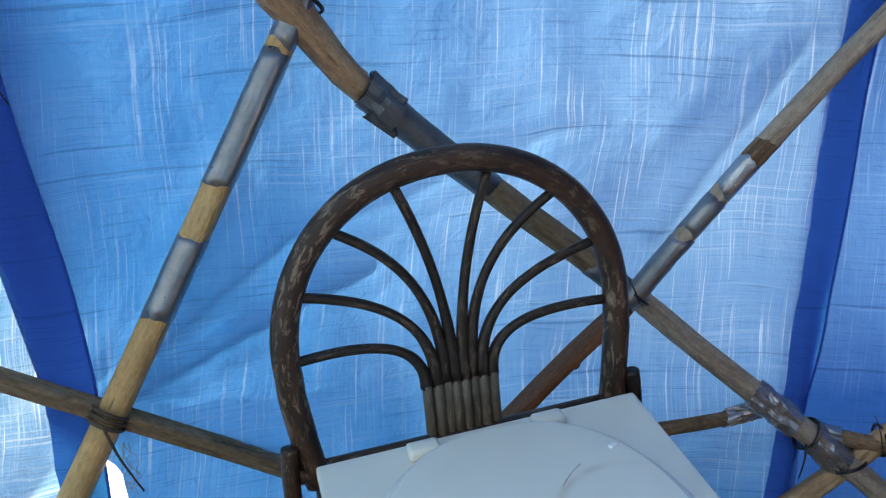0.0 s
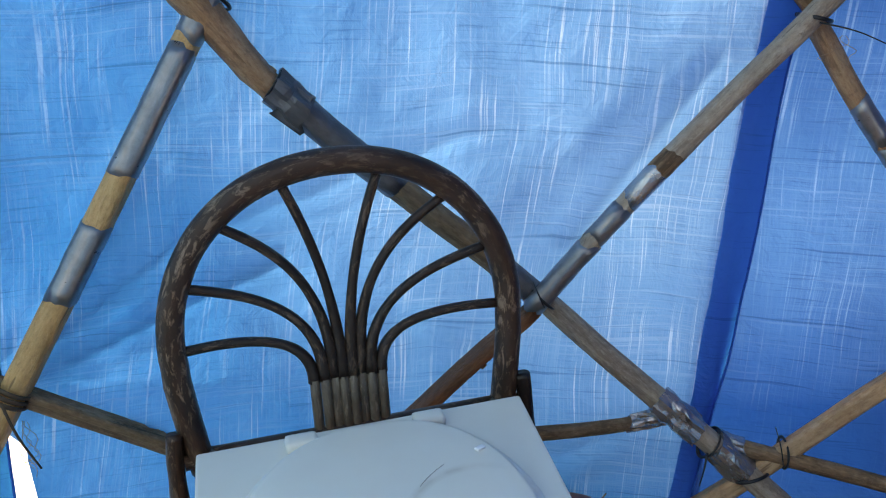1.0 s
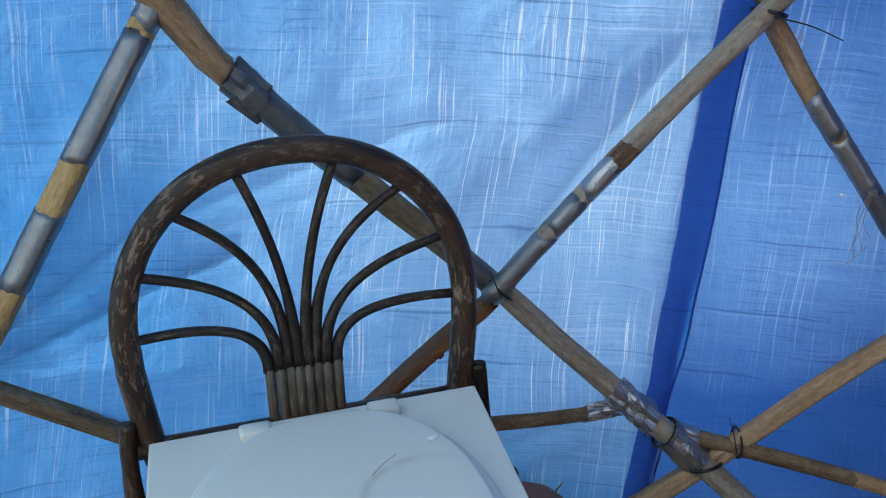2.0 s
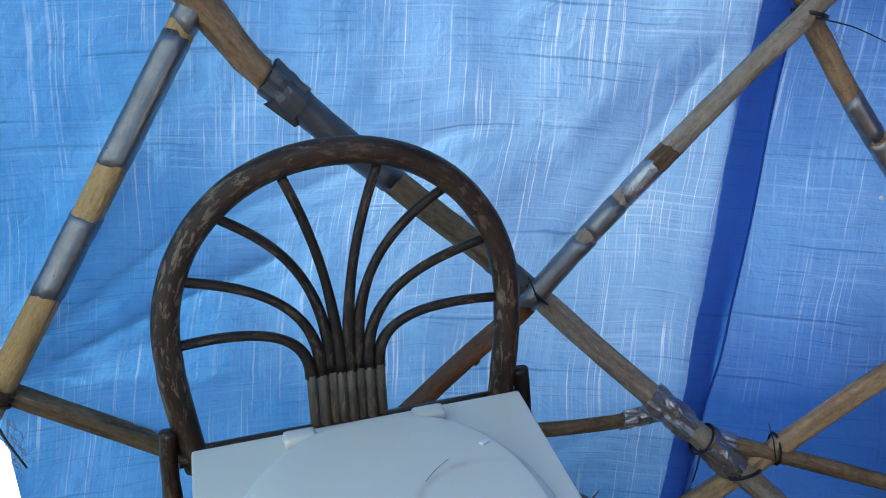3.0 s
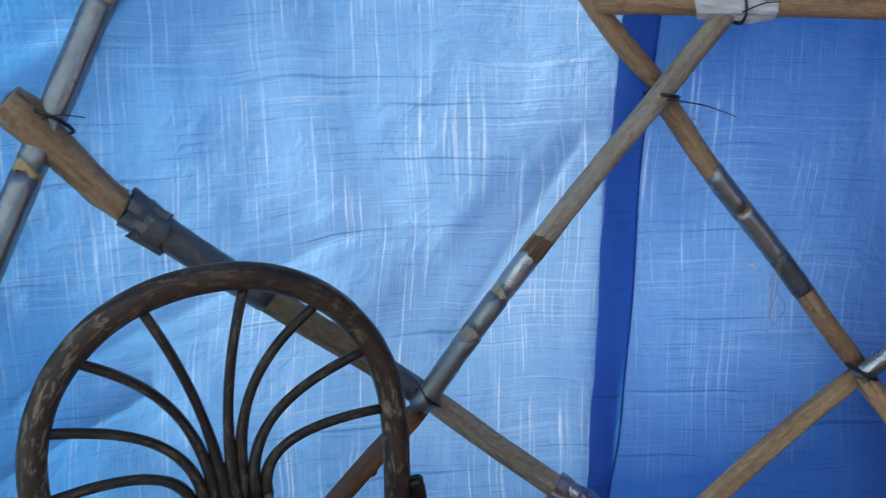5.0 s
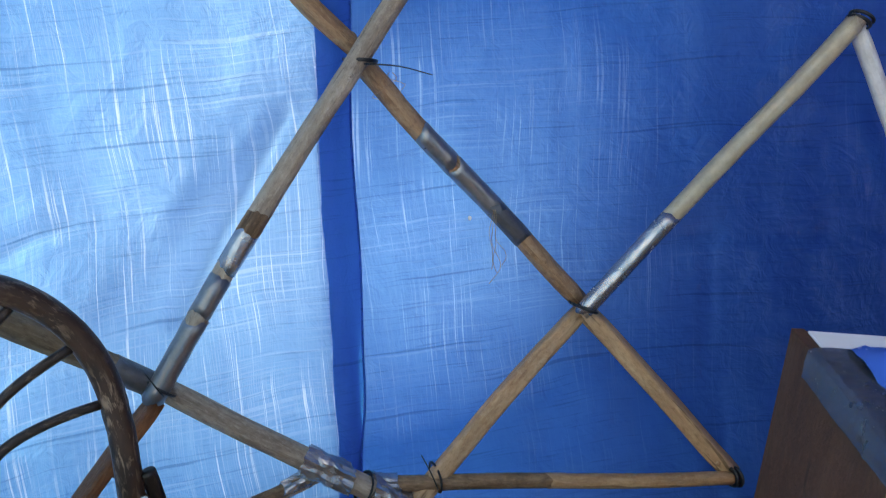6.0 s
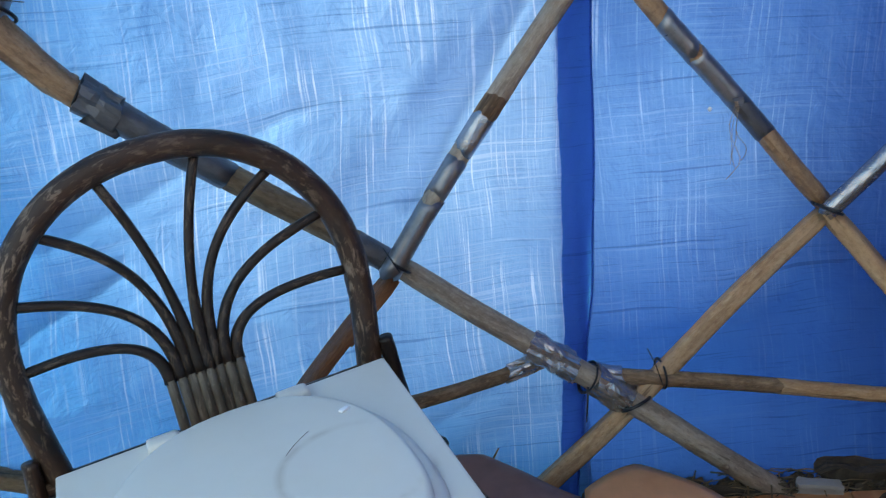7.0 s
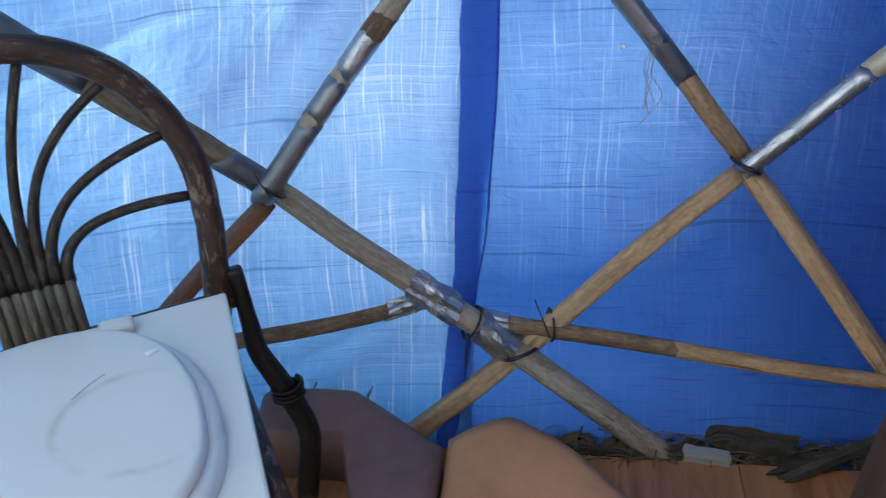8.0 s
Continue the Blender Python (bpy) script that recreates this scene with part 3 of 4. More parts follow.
# ---- the pole frame ----
def pole(label, a, b, r0, r1, material, bands=(), bend=0.0, flat=1.0, rough=0.11, seed=1.0, sides=16, square=0.0, spin=0.0):
    """A wooden pole from a to b. bands: (from, to, material, label) of tape, in shares of its length."""
    a, b = Vector(a), Vector(b)
    holder = thing("pole", label, "pole", Matrix.Translation(a), "poles of the dome frame")
    d = b - a
    n = max(8, int(d.length / 0.025))
    across = d.cross(Vector((0, 1, 0))).normalized()
    inv = Matrix.Translation(-a)

    def at(s):
        wob = Vector((noise.noise((s * 2.2, seed, 1)), noise.noise((s * 2.2, seed, 2)), noise.noise((s * 2.2, seed, 3)))) * 0.006
        return inv @ (a + d * s + across * bend * 4 * s * (1 - s) + wob * min(1, 6 * s * (1 - s) + 0.2))

    rad = lambda s: r0 + (r1 - r0) * s
    pts = [at(i / n) for i in range(n + 1)]
    part("shaft", bm_tube(pts, [rad(i / n) * (0.9 if i in (0, n) else 1) for i in range(n + 1)], sides, flat, rough * (0.35 if square else 1.0), seed, spin, square=square), material, holder)
    for q in (0.22, 0.63, 0.86):
        q += 0.09 * noise.noise((q * 5, seed, 4.0))
        if any(s0 - 0.03 < q < s1 + 0.03 for s0, s1, m, text in bands):
            continue
        turn = 6.3 * noise.noise((seed, q * 9, 1.0))
        c, w = at(q), rad(q)
        side = (across * math.cos(turn) + d.normalized().cross(across) * math.sin(turn)) * w
        part("knot", bm_tube([c + side * 0.55, c + side * 0.98, c + side * 1.02], [w * 0.34, w * 0.28, w * 0.14], 9, rough=0.3, seed=seed + q), material, holder)
    for k, (s0, s1, m, text) in enumerate(bands):
        m2 = max(4, int((s1 - s0) * d.length / 0.008))
        bp = [at(s0 + (s1 - s0) * i / m2) for i in range(m2 + 1)]
        lump = text.startswith(("crinkled", "crumpled"))
        br = [rad(s0 + (s1 - s0) * i / m2) * ((1.22 if lump else 1.06) + 0.03 * noise.noise((i * 0.5, k, seed))) for i in range(m2 + 1)]
        count = 26 if lump else 20
        bm = bm_tube(bp, br, count, flat, 0.34 if lump else rough * 0.5, seed, spin, v0=s0 * d.length, square=square)
        bm.verts.ensure_lookup_table()
        if lump:
            for v in bm.verts:
                v.co += noise.noise_vector(v.co * 75 + Vector((seed, k, 0))) * 0.003
        way = d.normalized()
        for j in range(count):
            ang = 2 * math.pi * j / count
            for first, sign, q in ((0, -1, 1.0), (m2 * count, 1, 5.0)):
                tear = 0.007 + 0.006 * math.cos(ang + k * 2.1 + q) + 0.009 * noise.noise((math.cos(ang) * 1.7 + q, math.sin(ang) * 1.7, seed + k))
                bm.verts[first + j].co += way * sign * max(0.0, tear)
        part("bark_collar" if "bark" in text else "peeled_length" if "peeled" in text else "tape_band", bm, m, holder, text, smooth=not lump)
    return holder


SILVER, DULL = "silver duct tape wound round the pole", "dull grey duct tape"
pole("ochre peeled pole with silver duct tape bands", (-0.331, 1.483, 1.2), (-0.822, 0.983, 0.02), 0.02, 0.0225, WOOD_HONEY,
     [(0.14, 0.305, TAPE, SILVER), (0.329, 0.46, TAPE, SILVER), (0.526, 0.604, TAPE, SILVER)], seed=1.3, square=3.0, spin=0.6, sides=24)
pole("tan pole stub lashed under the hub", (-0.505, 1.325, 0.918), (-0.372, 1.379, 0.752), 0.0285, 0.0205, WOOD_TAN, seed=2.1, rough=0.22)
pole("grey taped pole behind the chair back", (-0.38, 1.376, 0.766), (0.03, 1.48, 0.428), 0.0225, 0.019, WOOD_BROWN,
     [(0.02, 0.1, TAPE_DARK, "crumpled grey tape end"), (0.1, 0.42, TAPE_DARK, DULL), (0.84, 1.0, TAPE_DARK, DULL)], seed=3.7)
pole("weathered grey pole running down to the floor", (0.03, 1.478, 0.432), (0.65, 1.447, -0.02), 0.0185, 0.0205, WOOD_GREY,
     [(0.34, 0.43, TAPE_FOIL, "crinkled foil tape round the joint"), (0.495, 0.565, TAPE_FOIL, "crinkled foil tape round the joint")], seed=4.4)
pole("long weathered pole with grey tape bands", (0.024, 1.451, 0.435), (0.53, 1.612, 1.095), 0.0165, 0.0165, WOOD_GREY,
     [(0.0, 0.14, TAPE, SILVER), (0.17, 0.225, TAPE, SILVER), (0.265, 0.335, TAPE_FOIL, "shiny tape band"), (0.338, 0.363, WOOD_DARK, "ragged collar of peeling bark")], bend=0.012, seed=5.2)
pole("red-brown pole below the hub", (0.02, 1.482, 0.41), (-0.33, 1.278, 0.055), 0.0205, 0.0205, WOOD_RED, flat=0.55, seed=6.1, square=5.0, sides=24)
pole("tan pole above the hub with a tape band", (0.19, 1.587, 1.105), (0.375, 1.62, 0.897), 0.0165, 0.0165, WOOD_TAN, [(0.1, 0.2, TAPE, SILVER)], seed=7.0)
pole("tan pole with silver and dark tape bands", (0.368, 1.612, 0.893), (0.727, 1.598, 0.45), 0.0165, 0.0165, WOOD_TAN,
     [(0.29, 0.395, TAPE, SILVER), (0.425, 0.585, TAPE, SILVER), (0.6, 0.72, TAPE_DARK, DULL)], seed=8.8)
pole("ochre pole running down beside the cabinet", (0.728, 1.586, 0.442), (0.985, 1.495, 0.127), 0.016, 0.0165, WOOD_OCHRE, seed=18.3, square=6.0, sides=24)
pole("weathered pole with shiny silver tape", (0.72, 1.56, 0.443), (1.192, 1.582, 0.905), 0.0145, 0.0155, WOOD_GREY, [(0.02, 0.33, TAPE_FOIL, "shiny silver tape"), (0.335, 0.97, TAPE_BEIGE, "smooth beige packing tape")], seed=9.4)
pole("pale taped pole above the cabinet", (1.19, 1.6, 0.905), (1.35, 1.55, 0.53), 0.015, 0.015, TAPE_WHITE, seed=10.3)
pole("cracked ochre pole crossing low", (0.727, 1.588, 0.433), (0.2, 1.407, 0.004), 0.016, 0.0175, WOOD_OCHRE, seed=11.5, square=5.0, spin=0.25, sides=24)
pole("thin barky pole lying level", (0.3, 1.484, 0.217), (0.99, 1.482, 0.127), 0.014, 0.0115, WOOD_DARK, [(0.0, 0.11, TAPE_FOIL, "crinkled foil tape end"), (0.5, 0.97, WOOD_OCHRE, "paler peeled length")], seed=12.2)
pole("thin dark pole under the chair side", (0.25, 1.478, 0.246), (-0.16, 1.352, 0.19), 0.0115, 0.0125, WOOD_DARK, [(0.0, 0.13, TAPE_FOIL, "crinkled foil tape end")], seed=13.6)
pole("brown flat-sided pole tied to the ochre one", (-0.865, 1.048, 0.453), (-0.34, 1.283, 0.138), 0.0165, 0.0165, WOOD_BROWN, flat=0.85, seed=14.1, square=6.0, sides=24)
pole("thick tan pole lying level near the top", (0.268, 1.588, 1.026), (1.35, 1.61, 1.018), 0.0185, 0.021, WOOD_TAN, [(0.14, 0.228, TAPE_WHITE, "crumpled white tape")], seed=15.8)


# ---- the chair, in its own frame: x to its side, y backwards, z up from the seat board ----
CHAIR = Matrix(((0.8887, -0.4501, -0.087, -0.1663), (0.4514, 0.8923, -0.005, 1.104), (0.0799, -0.0348, 0.9962, 0.4035), (0, 0, 0, 1)))
NEAR = Matrix.Translation((0.1, 0.03, 1.165))
CHAIR = NEAR @ Matrix.Scale(1.02, 4) @ NEAR.inverted() @ CHAIR
chair = thing("chair", "dark rattan armchair with a round fan-spoked back", "chair", CHAIR)
LEAN = radians(6)


def back(x, h):
    """A place on the chair's back: sideways and up along it."""
    return Vector((x, 0.0505 + h * math.sin(LEAN), -0.007 + h * math.cos(LEAN)))


arch = []
for i in range(13):
    arch.append(back(-0.206 - 0.018 * min(1, i / 10) ** 0.8, -0.05 + 0.165 * i / 13))
for i in range(49):
    a = math.pi * (1 - i / 48)
    c, s = math.cos(a), math.sin(a)
    arch.append(back(0.225 * math.copysign(abs(c) ** 0.94, c), 0.115 + 0.229 * s ** 0.94))
for i in range(13):
    arch.append(back(0.206 + 0.018 * min(1, (12 - i) / 10) ** 0.8, -0.05 + 0.165 * (12 - i) / 13))
part("back_hoop", bm_tube(arch, 0.0178, 18, rough=0.05, seed=2.0), RATTAN, chair)
FAN = (((0.006, 0.05), (0.006, 0.165), (0.027, 0.245), (0.061, 0.327)), ((0.0185, 0.05), (0.0165, 0.185), (0.07, 0.24), (0.148, 0.285)),
       ((0.0315, 0.05), (0.0285, 0.15), (0.1, 0.187), (0.202, 0.209)), ((0.0455, 0.048), (0.043, 0.118), (0.115, 0.13), (0.213, 0.121)))
for side in (-1, 1):
    for n_, curve in enumerate(FAN):
        pts = bezier([back(side * x - 0.004, h * 0.98) + Vector((0, 0.002 * (n_ % 2), 0)) for x, h in curve], 22)
        part("spoke", bm_tube(pts, [0.0066 + 0.0024 * max(0.0, 1 - i / 9) for i in range(len(pts))], 10, rough=0.06, seed=n_ + side * 0.4), RATTAN_THIN, chair)
        foot = [back(side * curve[0][0] - 0.004, h) + Vector((0, -0.002 + 0.002 * (n_ % 2), 0)) for h in (0.052, 0.02, -0.02, -0.07)]
        part("spoke_base", bm_tube(foot, 0.0072, 10, rough=0.08, seed=n_ + side * 0.3 + 4), RATTAN_BARE, chair, "bare grey rattan")
down = CHAIR.inverted()


def floor_under(x, y):
    """The chair-frame place of the floor below a point of the seat."""
    p = CHAIR @ Vector((x, y, 0))
    p.z = 0.012
    return down @ p


for side in (-1, 1):
    f = floor_under(side * 0.3, 0.02)
    knees = [Vector((side * x, y, z)) for x, y, z in ((0.238, 0.042, 0.006), (0.241, 0.039, -0.03), (0.243, 0.036, -0.078), (0.245, 0.034, -0.122), (0.26, 0.03, -0.165), (0.278, 0.028, -0.22), (0.288, 0.025, -0.28))] + [f]
    bow = []
    for i in range(len(knees) - 1):
        p0, p1, p2, p3 = knees[max(i - 1, 0)], knees[i], knees[i + 1], knees[min(i + 2, len(knees) - 1)]
        bow += bezier([p1, p1 + (p2 - p0) / 6, p2 - (p3 - p1) / 6, p2], 5)[:-1]
    bow.append(f)
    part("rear_leg", bm_tube(bow, [0.0112 + 0.005 * min(1.0, max(0, i - 8) / 14) for i in range(len(bow))], 14, rough=0.14, seed=3 + side), RATTAN_BLACK if side > 0 else RATTAN, chair)
    f = floor_under(side * 0.205, -0.45)
    part("front_leg", bm_tube(bezier([(side * 0.2, -0.42, -0.02), (side * 0.205, -0.43, -0.12), (side * 0.205, -0.44, -0.2), f], 12), 0.0165, 14, rough=0.06, seed=5 + side), RATTAN, chair)
    part("seat_rail", bm_tube([(side * 0.195, 0.05, -0.038), (side * 0.197, -0.2, -0.038), (side * 0.2, -0.43, -0.038)], 0.013, 12, rough=0.05, seed=7 + side), RATTAN, chair)
    f = floor_under(side * 0.245, 0.03)
    part("side_brace", bm_tube(bezier([(side * 0.2, 0.04, -0.05), (side * 0.2, 0.035, -0.16), (side * 0.225, 0.03, -0.2), f], 16), 0.012, 12, rough=0.12, seed=9 + side), RATTAN_BLACK, chair)
    part("binding", bm_tube([(side * (0.272 + 0.021 * math.cos(q)), 0.028 + 0.02 * math.sin(q), -0.205 + 0.0012 * q) for q in [i * 0.5 for i in range(40)]], 0.0034, 6, rough=0.1, seed=side), RATTAN_BLACK, chair)
part("seat_rail", bm_tube([(-0.23, 0.045, -0.038), (0.23, 0.045, -0.038)], 0.013, 12, rough=0.05, seed=11), RATTAN, chair)
part("seat_rail", bm_tube([(-0.235, -0.43, -0.038), (0.235, -0.43, -0.038)], 0.013, 12, rough=0.05, seed=12), RATTAN, chair)

# ---- toilet seat on its board ----
SKEW = Matrix(((1, 0.075, 0, 0), (0, 1, 0, 0), (0, 0, 1, 0), (0, 0, 0, 1)))
loo = thing("toilet_seat", "white plastic toilet seat with closed lid on a board", "toilet seat", CHAIR)


def outline(a, b_back, b_front, cy, cut, count=72, power=2.3):
    pts = []
    for i in range(count):
        t = 2 * math.pi * i / count
        c, s = math.cos(t), math.sin(t)
        x = a * math.copysign(abs(c) ** (2 / power), c)
        y = cy + (b_back if s > 0 else b_front) * math.copysign(abs(s) ** (2 / power), s)
        pts.append((x, min(y, cut)))
    return pts


def slab(pts, z0, z1, soft, steps_=5, crown=0.0):
    """A closed slab over an outline with a rounded upper edge and a slightly crowned top."""
    bm = bmesh.new()
    cx = sum(p[0] for p in pts) / len(pts)
    cy = sum(p[1] for p in pts) / len(pts)
    levels = [(1.0, z0)]
    for i in range(steps_ + 1):
        t = math.pi / 2 * i / steps_
        levels.append((1 - soft * (1 - math.cos(t)) / 0.18, z1 - soft * (1 - math.sin(t))))
    for q in (0.75, 0.5, 0.25):
        levels.append((levels[-1][0] * (q + 0.0) / (q + 0.25), z1 + crown * (1 - q * q)))
    rings = [[bm.verts.new((cx + (x - cx) * k, cy + (y - cy) * k, z)) for x, y in pts] for k, z in levels]
    n = len(pts)
    for a, b in zip(rings, rings[1:]):
        for j in range(n):
            bm.faces.new((a[j], a[(j + 1) % n], b[(j + 1) % n], b[j]))
    bm.faces.new(rings[-1])
    bm.faces.new(rings[0][::-1])
    bmesh.ops.transform(bm, matrix=SKEW, verts=bm.verts)
    return bm


bm = bm_box((0.433, 0.45, 0.02), (0.0025, -0.225, -0.01), 0.004)
bmesh.ops.transform(bm, matrix=SKEW, verts=bm.verts)
part("board", bm, PLASTIC, loo, smooth=False)
part("seat_ring", slab(outline(0.19, 0.264, 0.172, -0.29, -0.036), 0.0005, 0.016, 0.0145), PLASTIC, loo)
part("lid", slab(outline(0.174, 0.25, 0.158, -0.29, -0.04), 0.0175, 0.029, 0.009, crown=0.004), PLASTIC, loo)
for x in (-0.083, 0.083):
    part("hinge", bm_box((0.042, 0.026, 0.016), (x, -0.03, 0.008), 0.006), PLASTIC, loo)
arc = [SKEW @ Vector((0.125 - 0.105 * math.sin(t) - 0.01 * t, -0.15 - 0.16 * (1 - math.cos(t)), 0.0325)) for t in [i * 0.06 for i in range(7, 14)]]
part("crack_line", bm_tube(arc, [0.00035 + 0.0003 * noise.noise((i * 0.7, 3, 1)) for i in range(len(arc))], 5), STAIN, loo, "thin brown hairline crack")
part("chip", bm_box((0.014, 0.007, 0.003), (0, 0, 0), 0.001, Matrix.Translation(SKEW @ Vector((0.128, -0.143, 0.0305))) @ pose(0, 0, 0, 0, 8, 30)), CHIP, loo, "fresh white chip")


# ---- soft leather pieces on the floor ----
def hide(name, label, x0, x1, y_back, y_front, z, material, seed, lean=0.0):
    """A soft, bulging piece of hide over stuffing: rounded at the back edge and down to the floor."""
    bm = bmesh.new()
    nx, ny = 30, 22
    top = []
    for i in range(nx + 1):
        x = x0 + (x1 - x0) * i / nx
        col = []
        for j in range(ny + 1):
            s = j / ny
            y = y_front(x) + (y_back(x) - y_front(x)) * s
            edge = min(1.0, (1 - s) * 6) ** 0.5 * min(1.0, i / nx * 12, (nx - i) / nx * 12) ** 0.5
            zz = z * (0.88 + 0.12 * edge) + 0.012 * noise.noise((x * 7, y * 7, seed)) - 0.02 * (1 - s)
            col.append(bm.verts.new((x + lean * s, y, zz)))
        top.append(col)
    low = [[bm.verts.new((v.co.x, v.co.y, 0.001)) for v in col] for col in top]
    for g, flip in ((top, False), (low, True)):
        for i in range(nx):
            for j in range(ny):
                q = (g[i][j], g[i + 1][j], g[i + 1][j + 1], g[i][j + 1])
                bm.faces.new(q[::-1] if flip else q)
    ring = [(i, 0) for i in range(nx)] + [(nx, j) for j in range(ny)] + [(i, ny) for i in range(nx, 0, -1)] + [(0, j) for j in range(ny, 0, -1)]
    for (a, b), (c, d) in zip(ring, ring[1:] + ring[:1]):
        bm.faces.new((top[a][b], low[a][b], low[c][d], top[c][d]))
    return tagged(mesh_object(name, bm, material), label, "cushion", "leather cushions on the floor")


hide("floor_cushion", "tan leather floor cushion with a rounded back", 0.303, 0.66, lambda x: 1.379 - 1.89 * abs(x - 0.391) ** 1.4, lambda x: 0.75, 0.118, VINYL_TAN, 1.0)
hide("floor_cushion", "dull plum-brown leather floor cushion beside the chair", 0.0, 0.296, lambda x: 1.42 - 0.8 * max(0, x - 0.15), lambda x: 0.75 + 0.58 * max(0.0, min(1.0, (0.3 - x) / 0.16)), 0.118, VINYL_PLUM, 2.0)

# ---- cabinet ----
CAB = pose(0.803, 1.16, 0.0, 0, 7, -9)
DEEP = 0.315
cabinet = thing("cabinet", "dark walnut cabinet with taped edges under blue plastic", "cabinet", CAB)
part("side_panel", bm_box((0.018, DEEP, 0.585), (0.009, -DEEP / 2, 0.2925), 0.002), CAB_WOOD, cabinet, smooth=False)
part("side_panel", bm_box((0.018, DEEP, 0.585), (0.471, -DEEP / 2, 0.2925), 0.002), CAB_WOOD, cabinet, smooth=False)
part("back_panel", bm_box((0.444, 0.012, 0.58), (0.24, -0.006, 0.292), 0.001), CAB_WOOD, cabinet, smooth=False)
part("front_panel", bm_box((0.484, 0.018, 0.55), (0.24, -DEEP - 0.009, 0.277), 0.004), CAB_EDGE, cabinet, "raw orange pine front edge", smooth=False)
part("top_panel", bm_box((0.444, DEEP - 0.02, 0.016), (0.24, -DEEP / 2, 0.579), 0.002), CARD_WHITE, cabinet, "white card-covered top", smooth=False)


def edge_tape(x_out, y0, y1, z, drop, over, seed):
    """A strip of tape folded over a panel's upper edge, creased along its length."""
    bm = bmesh.new()
    uvl = bm.loops.layers.uv.verify()
    n = 34
    rows = []
    for i in range(n + 1):
        y = y0 + (y1 - y0) * i / n
        d = drop * (1 + 0.12 * noise.noise((y * 14, seed, 1)))
        o = over * (1 + 0.12 * noise.noise((y * 17, seed, 2)))
        w = lambda q: 0.0035 * noise.noise((y * 45, q * 2.0, seed)) + 0.002 * noise.noise((y * 110, q * 5.0, seed))
        rows.append([(x_out - 0.003 - abs(w(0)), y, z - d), (x_out - 0.0035 - abs(w(1)), y, z - d * 0.5), (x_out - 0.003, y, z + 0.001), (x_out + 0.004, y, z + 0.005 + abs(w(2))),
                     (x_out + o * 0.5, y, z + 0.006 + abs(w(3)) * 2), (x_out + o, y, z + 0.005 + abs(w(4)))])
    vs = [[bm.verts.new(p) for p in row] for row in rows]
    for i in range(n):
        for j in range(5):
            f = bm.faces.new((vs[i][j], vs[i + 1][j], vs[i + 1][j + 1], vs[i][j + 1]))
            for loop in f.loops:
                loop[uvl].uv = (loop.vert.co.x + loop.vert.co.z, loop.vert.co.y)
    bmesh.ops.solidify(bm, geom=bm.faces[:], thickness=0.0008)
    return bm


part("tape_strip", edge_tape(0.0, -0.07, -DEEP - 0.012, 0.585, 0.036, 0.052, 1.0), TAPE_FOIL, cabinet, "creased silver tape folded over the edge", smooth=False)


def draped(name, label, x0, x1, y0, y1, z, material, seed, parent_matrix):
    """A loose plastic sheet lying over a top, rumpled, with a turned edge."""
    bm = bmesh.new()
    uvl = bm.loops.layers.uv.verify()
    nx, ny = 26, 26
    g = []
    for i in range(nx + 1):
        col = []
        for j in range(ny + 1):
            x, y = x0 + (x1 - x0) * i / nx, y0 + (y1 - y0) * j / ny
            y += 0.012 * noise.noise((x * 9, seed, 0)) * (1 if j == ny else 0)
            puff = min(1.0, 8 * i / nx, 8 * (nx - i) / nx, 8 * j / ny, 8 * (ny - j) / ny) ** 0.6
            zz = z + 0.02 * puff + 0.012 * abs(noise.noise((x * 12, y * 12, seed))) + 0.006 * abs(noise.noise((x * 40, y * 30, seed)))
            col.append(bm.verts.new((x, y, zz)))
        g.append(col)
    for i in range(nx):
        for j in range(ny):
            f = bm.faces.new((g[i][j], g[i + 1][j], g[i + 1][j + 1], g[i][j + 1]))
            for loop in f.loops:
                loop[uvl].uv = (loop.vert.co.x + seed, loop.vert.co.y)
    ob = mesh_object(name, bm, material)
    ob.matrix_world = parent_matrix
    return tagged(ob, label, "plastic sheet")


draped("plastic_sheet", "rumpled blue plastic sheet over the cabinet top", 0.045, 0.47, -DEEP, -0.07, 0.588, SHEET_BLUE, 3.0, CAB)


# ---- ties, lashings and loose ends ----
def zip_tie(label, at, along, radius, tail=None, turns=1, material=TIE, thick=0.0019, deep=1.0):
    """A band round a pole at a place on the dome, square to the pole, with an optional stiff tail ending at another place."""
    c = Vector(at)
    ob = thing("cable_tie", label, "cable tie", Matrix.Translation(c), "ties round the frame joints")
    d = Vector(along).normalized()
    u = d.cross(Vector((0, 1, 0.2))).normalized()
    v = d.cross(u)
    for n in range(turns):
        ring = []
        for i in range(33):
            a = 2 * math.pi * i / 32
            lean = d * (0.006 * math.sin(a) + (n - (turns - 1) / 2) * 0.009)
            ring.append((u * math.cos(a) + v * math.sin(a) * deep) * radius + lean)
        part("band", bm_tube(ring, thick, 7, flat=1.6, seed=n), material, ob)
    if tail:
        start = v * radius * deep * (-1 if v.y > 0 else 1)
        end = Vector(tail) - c
        mid = start.lerp(end, 0.5) + Vector((0, -0.012, 0.008))
        part("tail", bm_tube(bezier([start, mid, mid, end], 10), [thick * (1 - 0.04 * i) for i in range(11)], 6, flat=0.7), material, ob)
    return ob


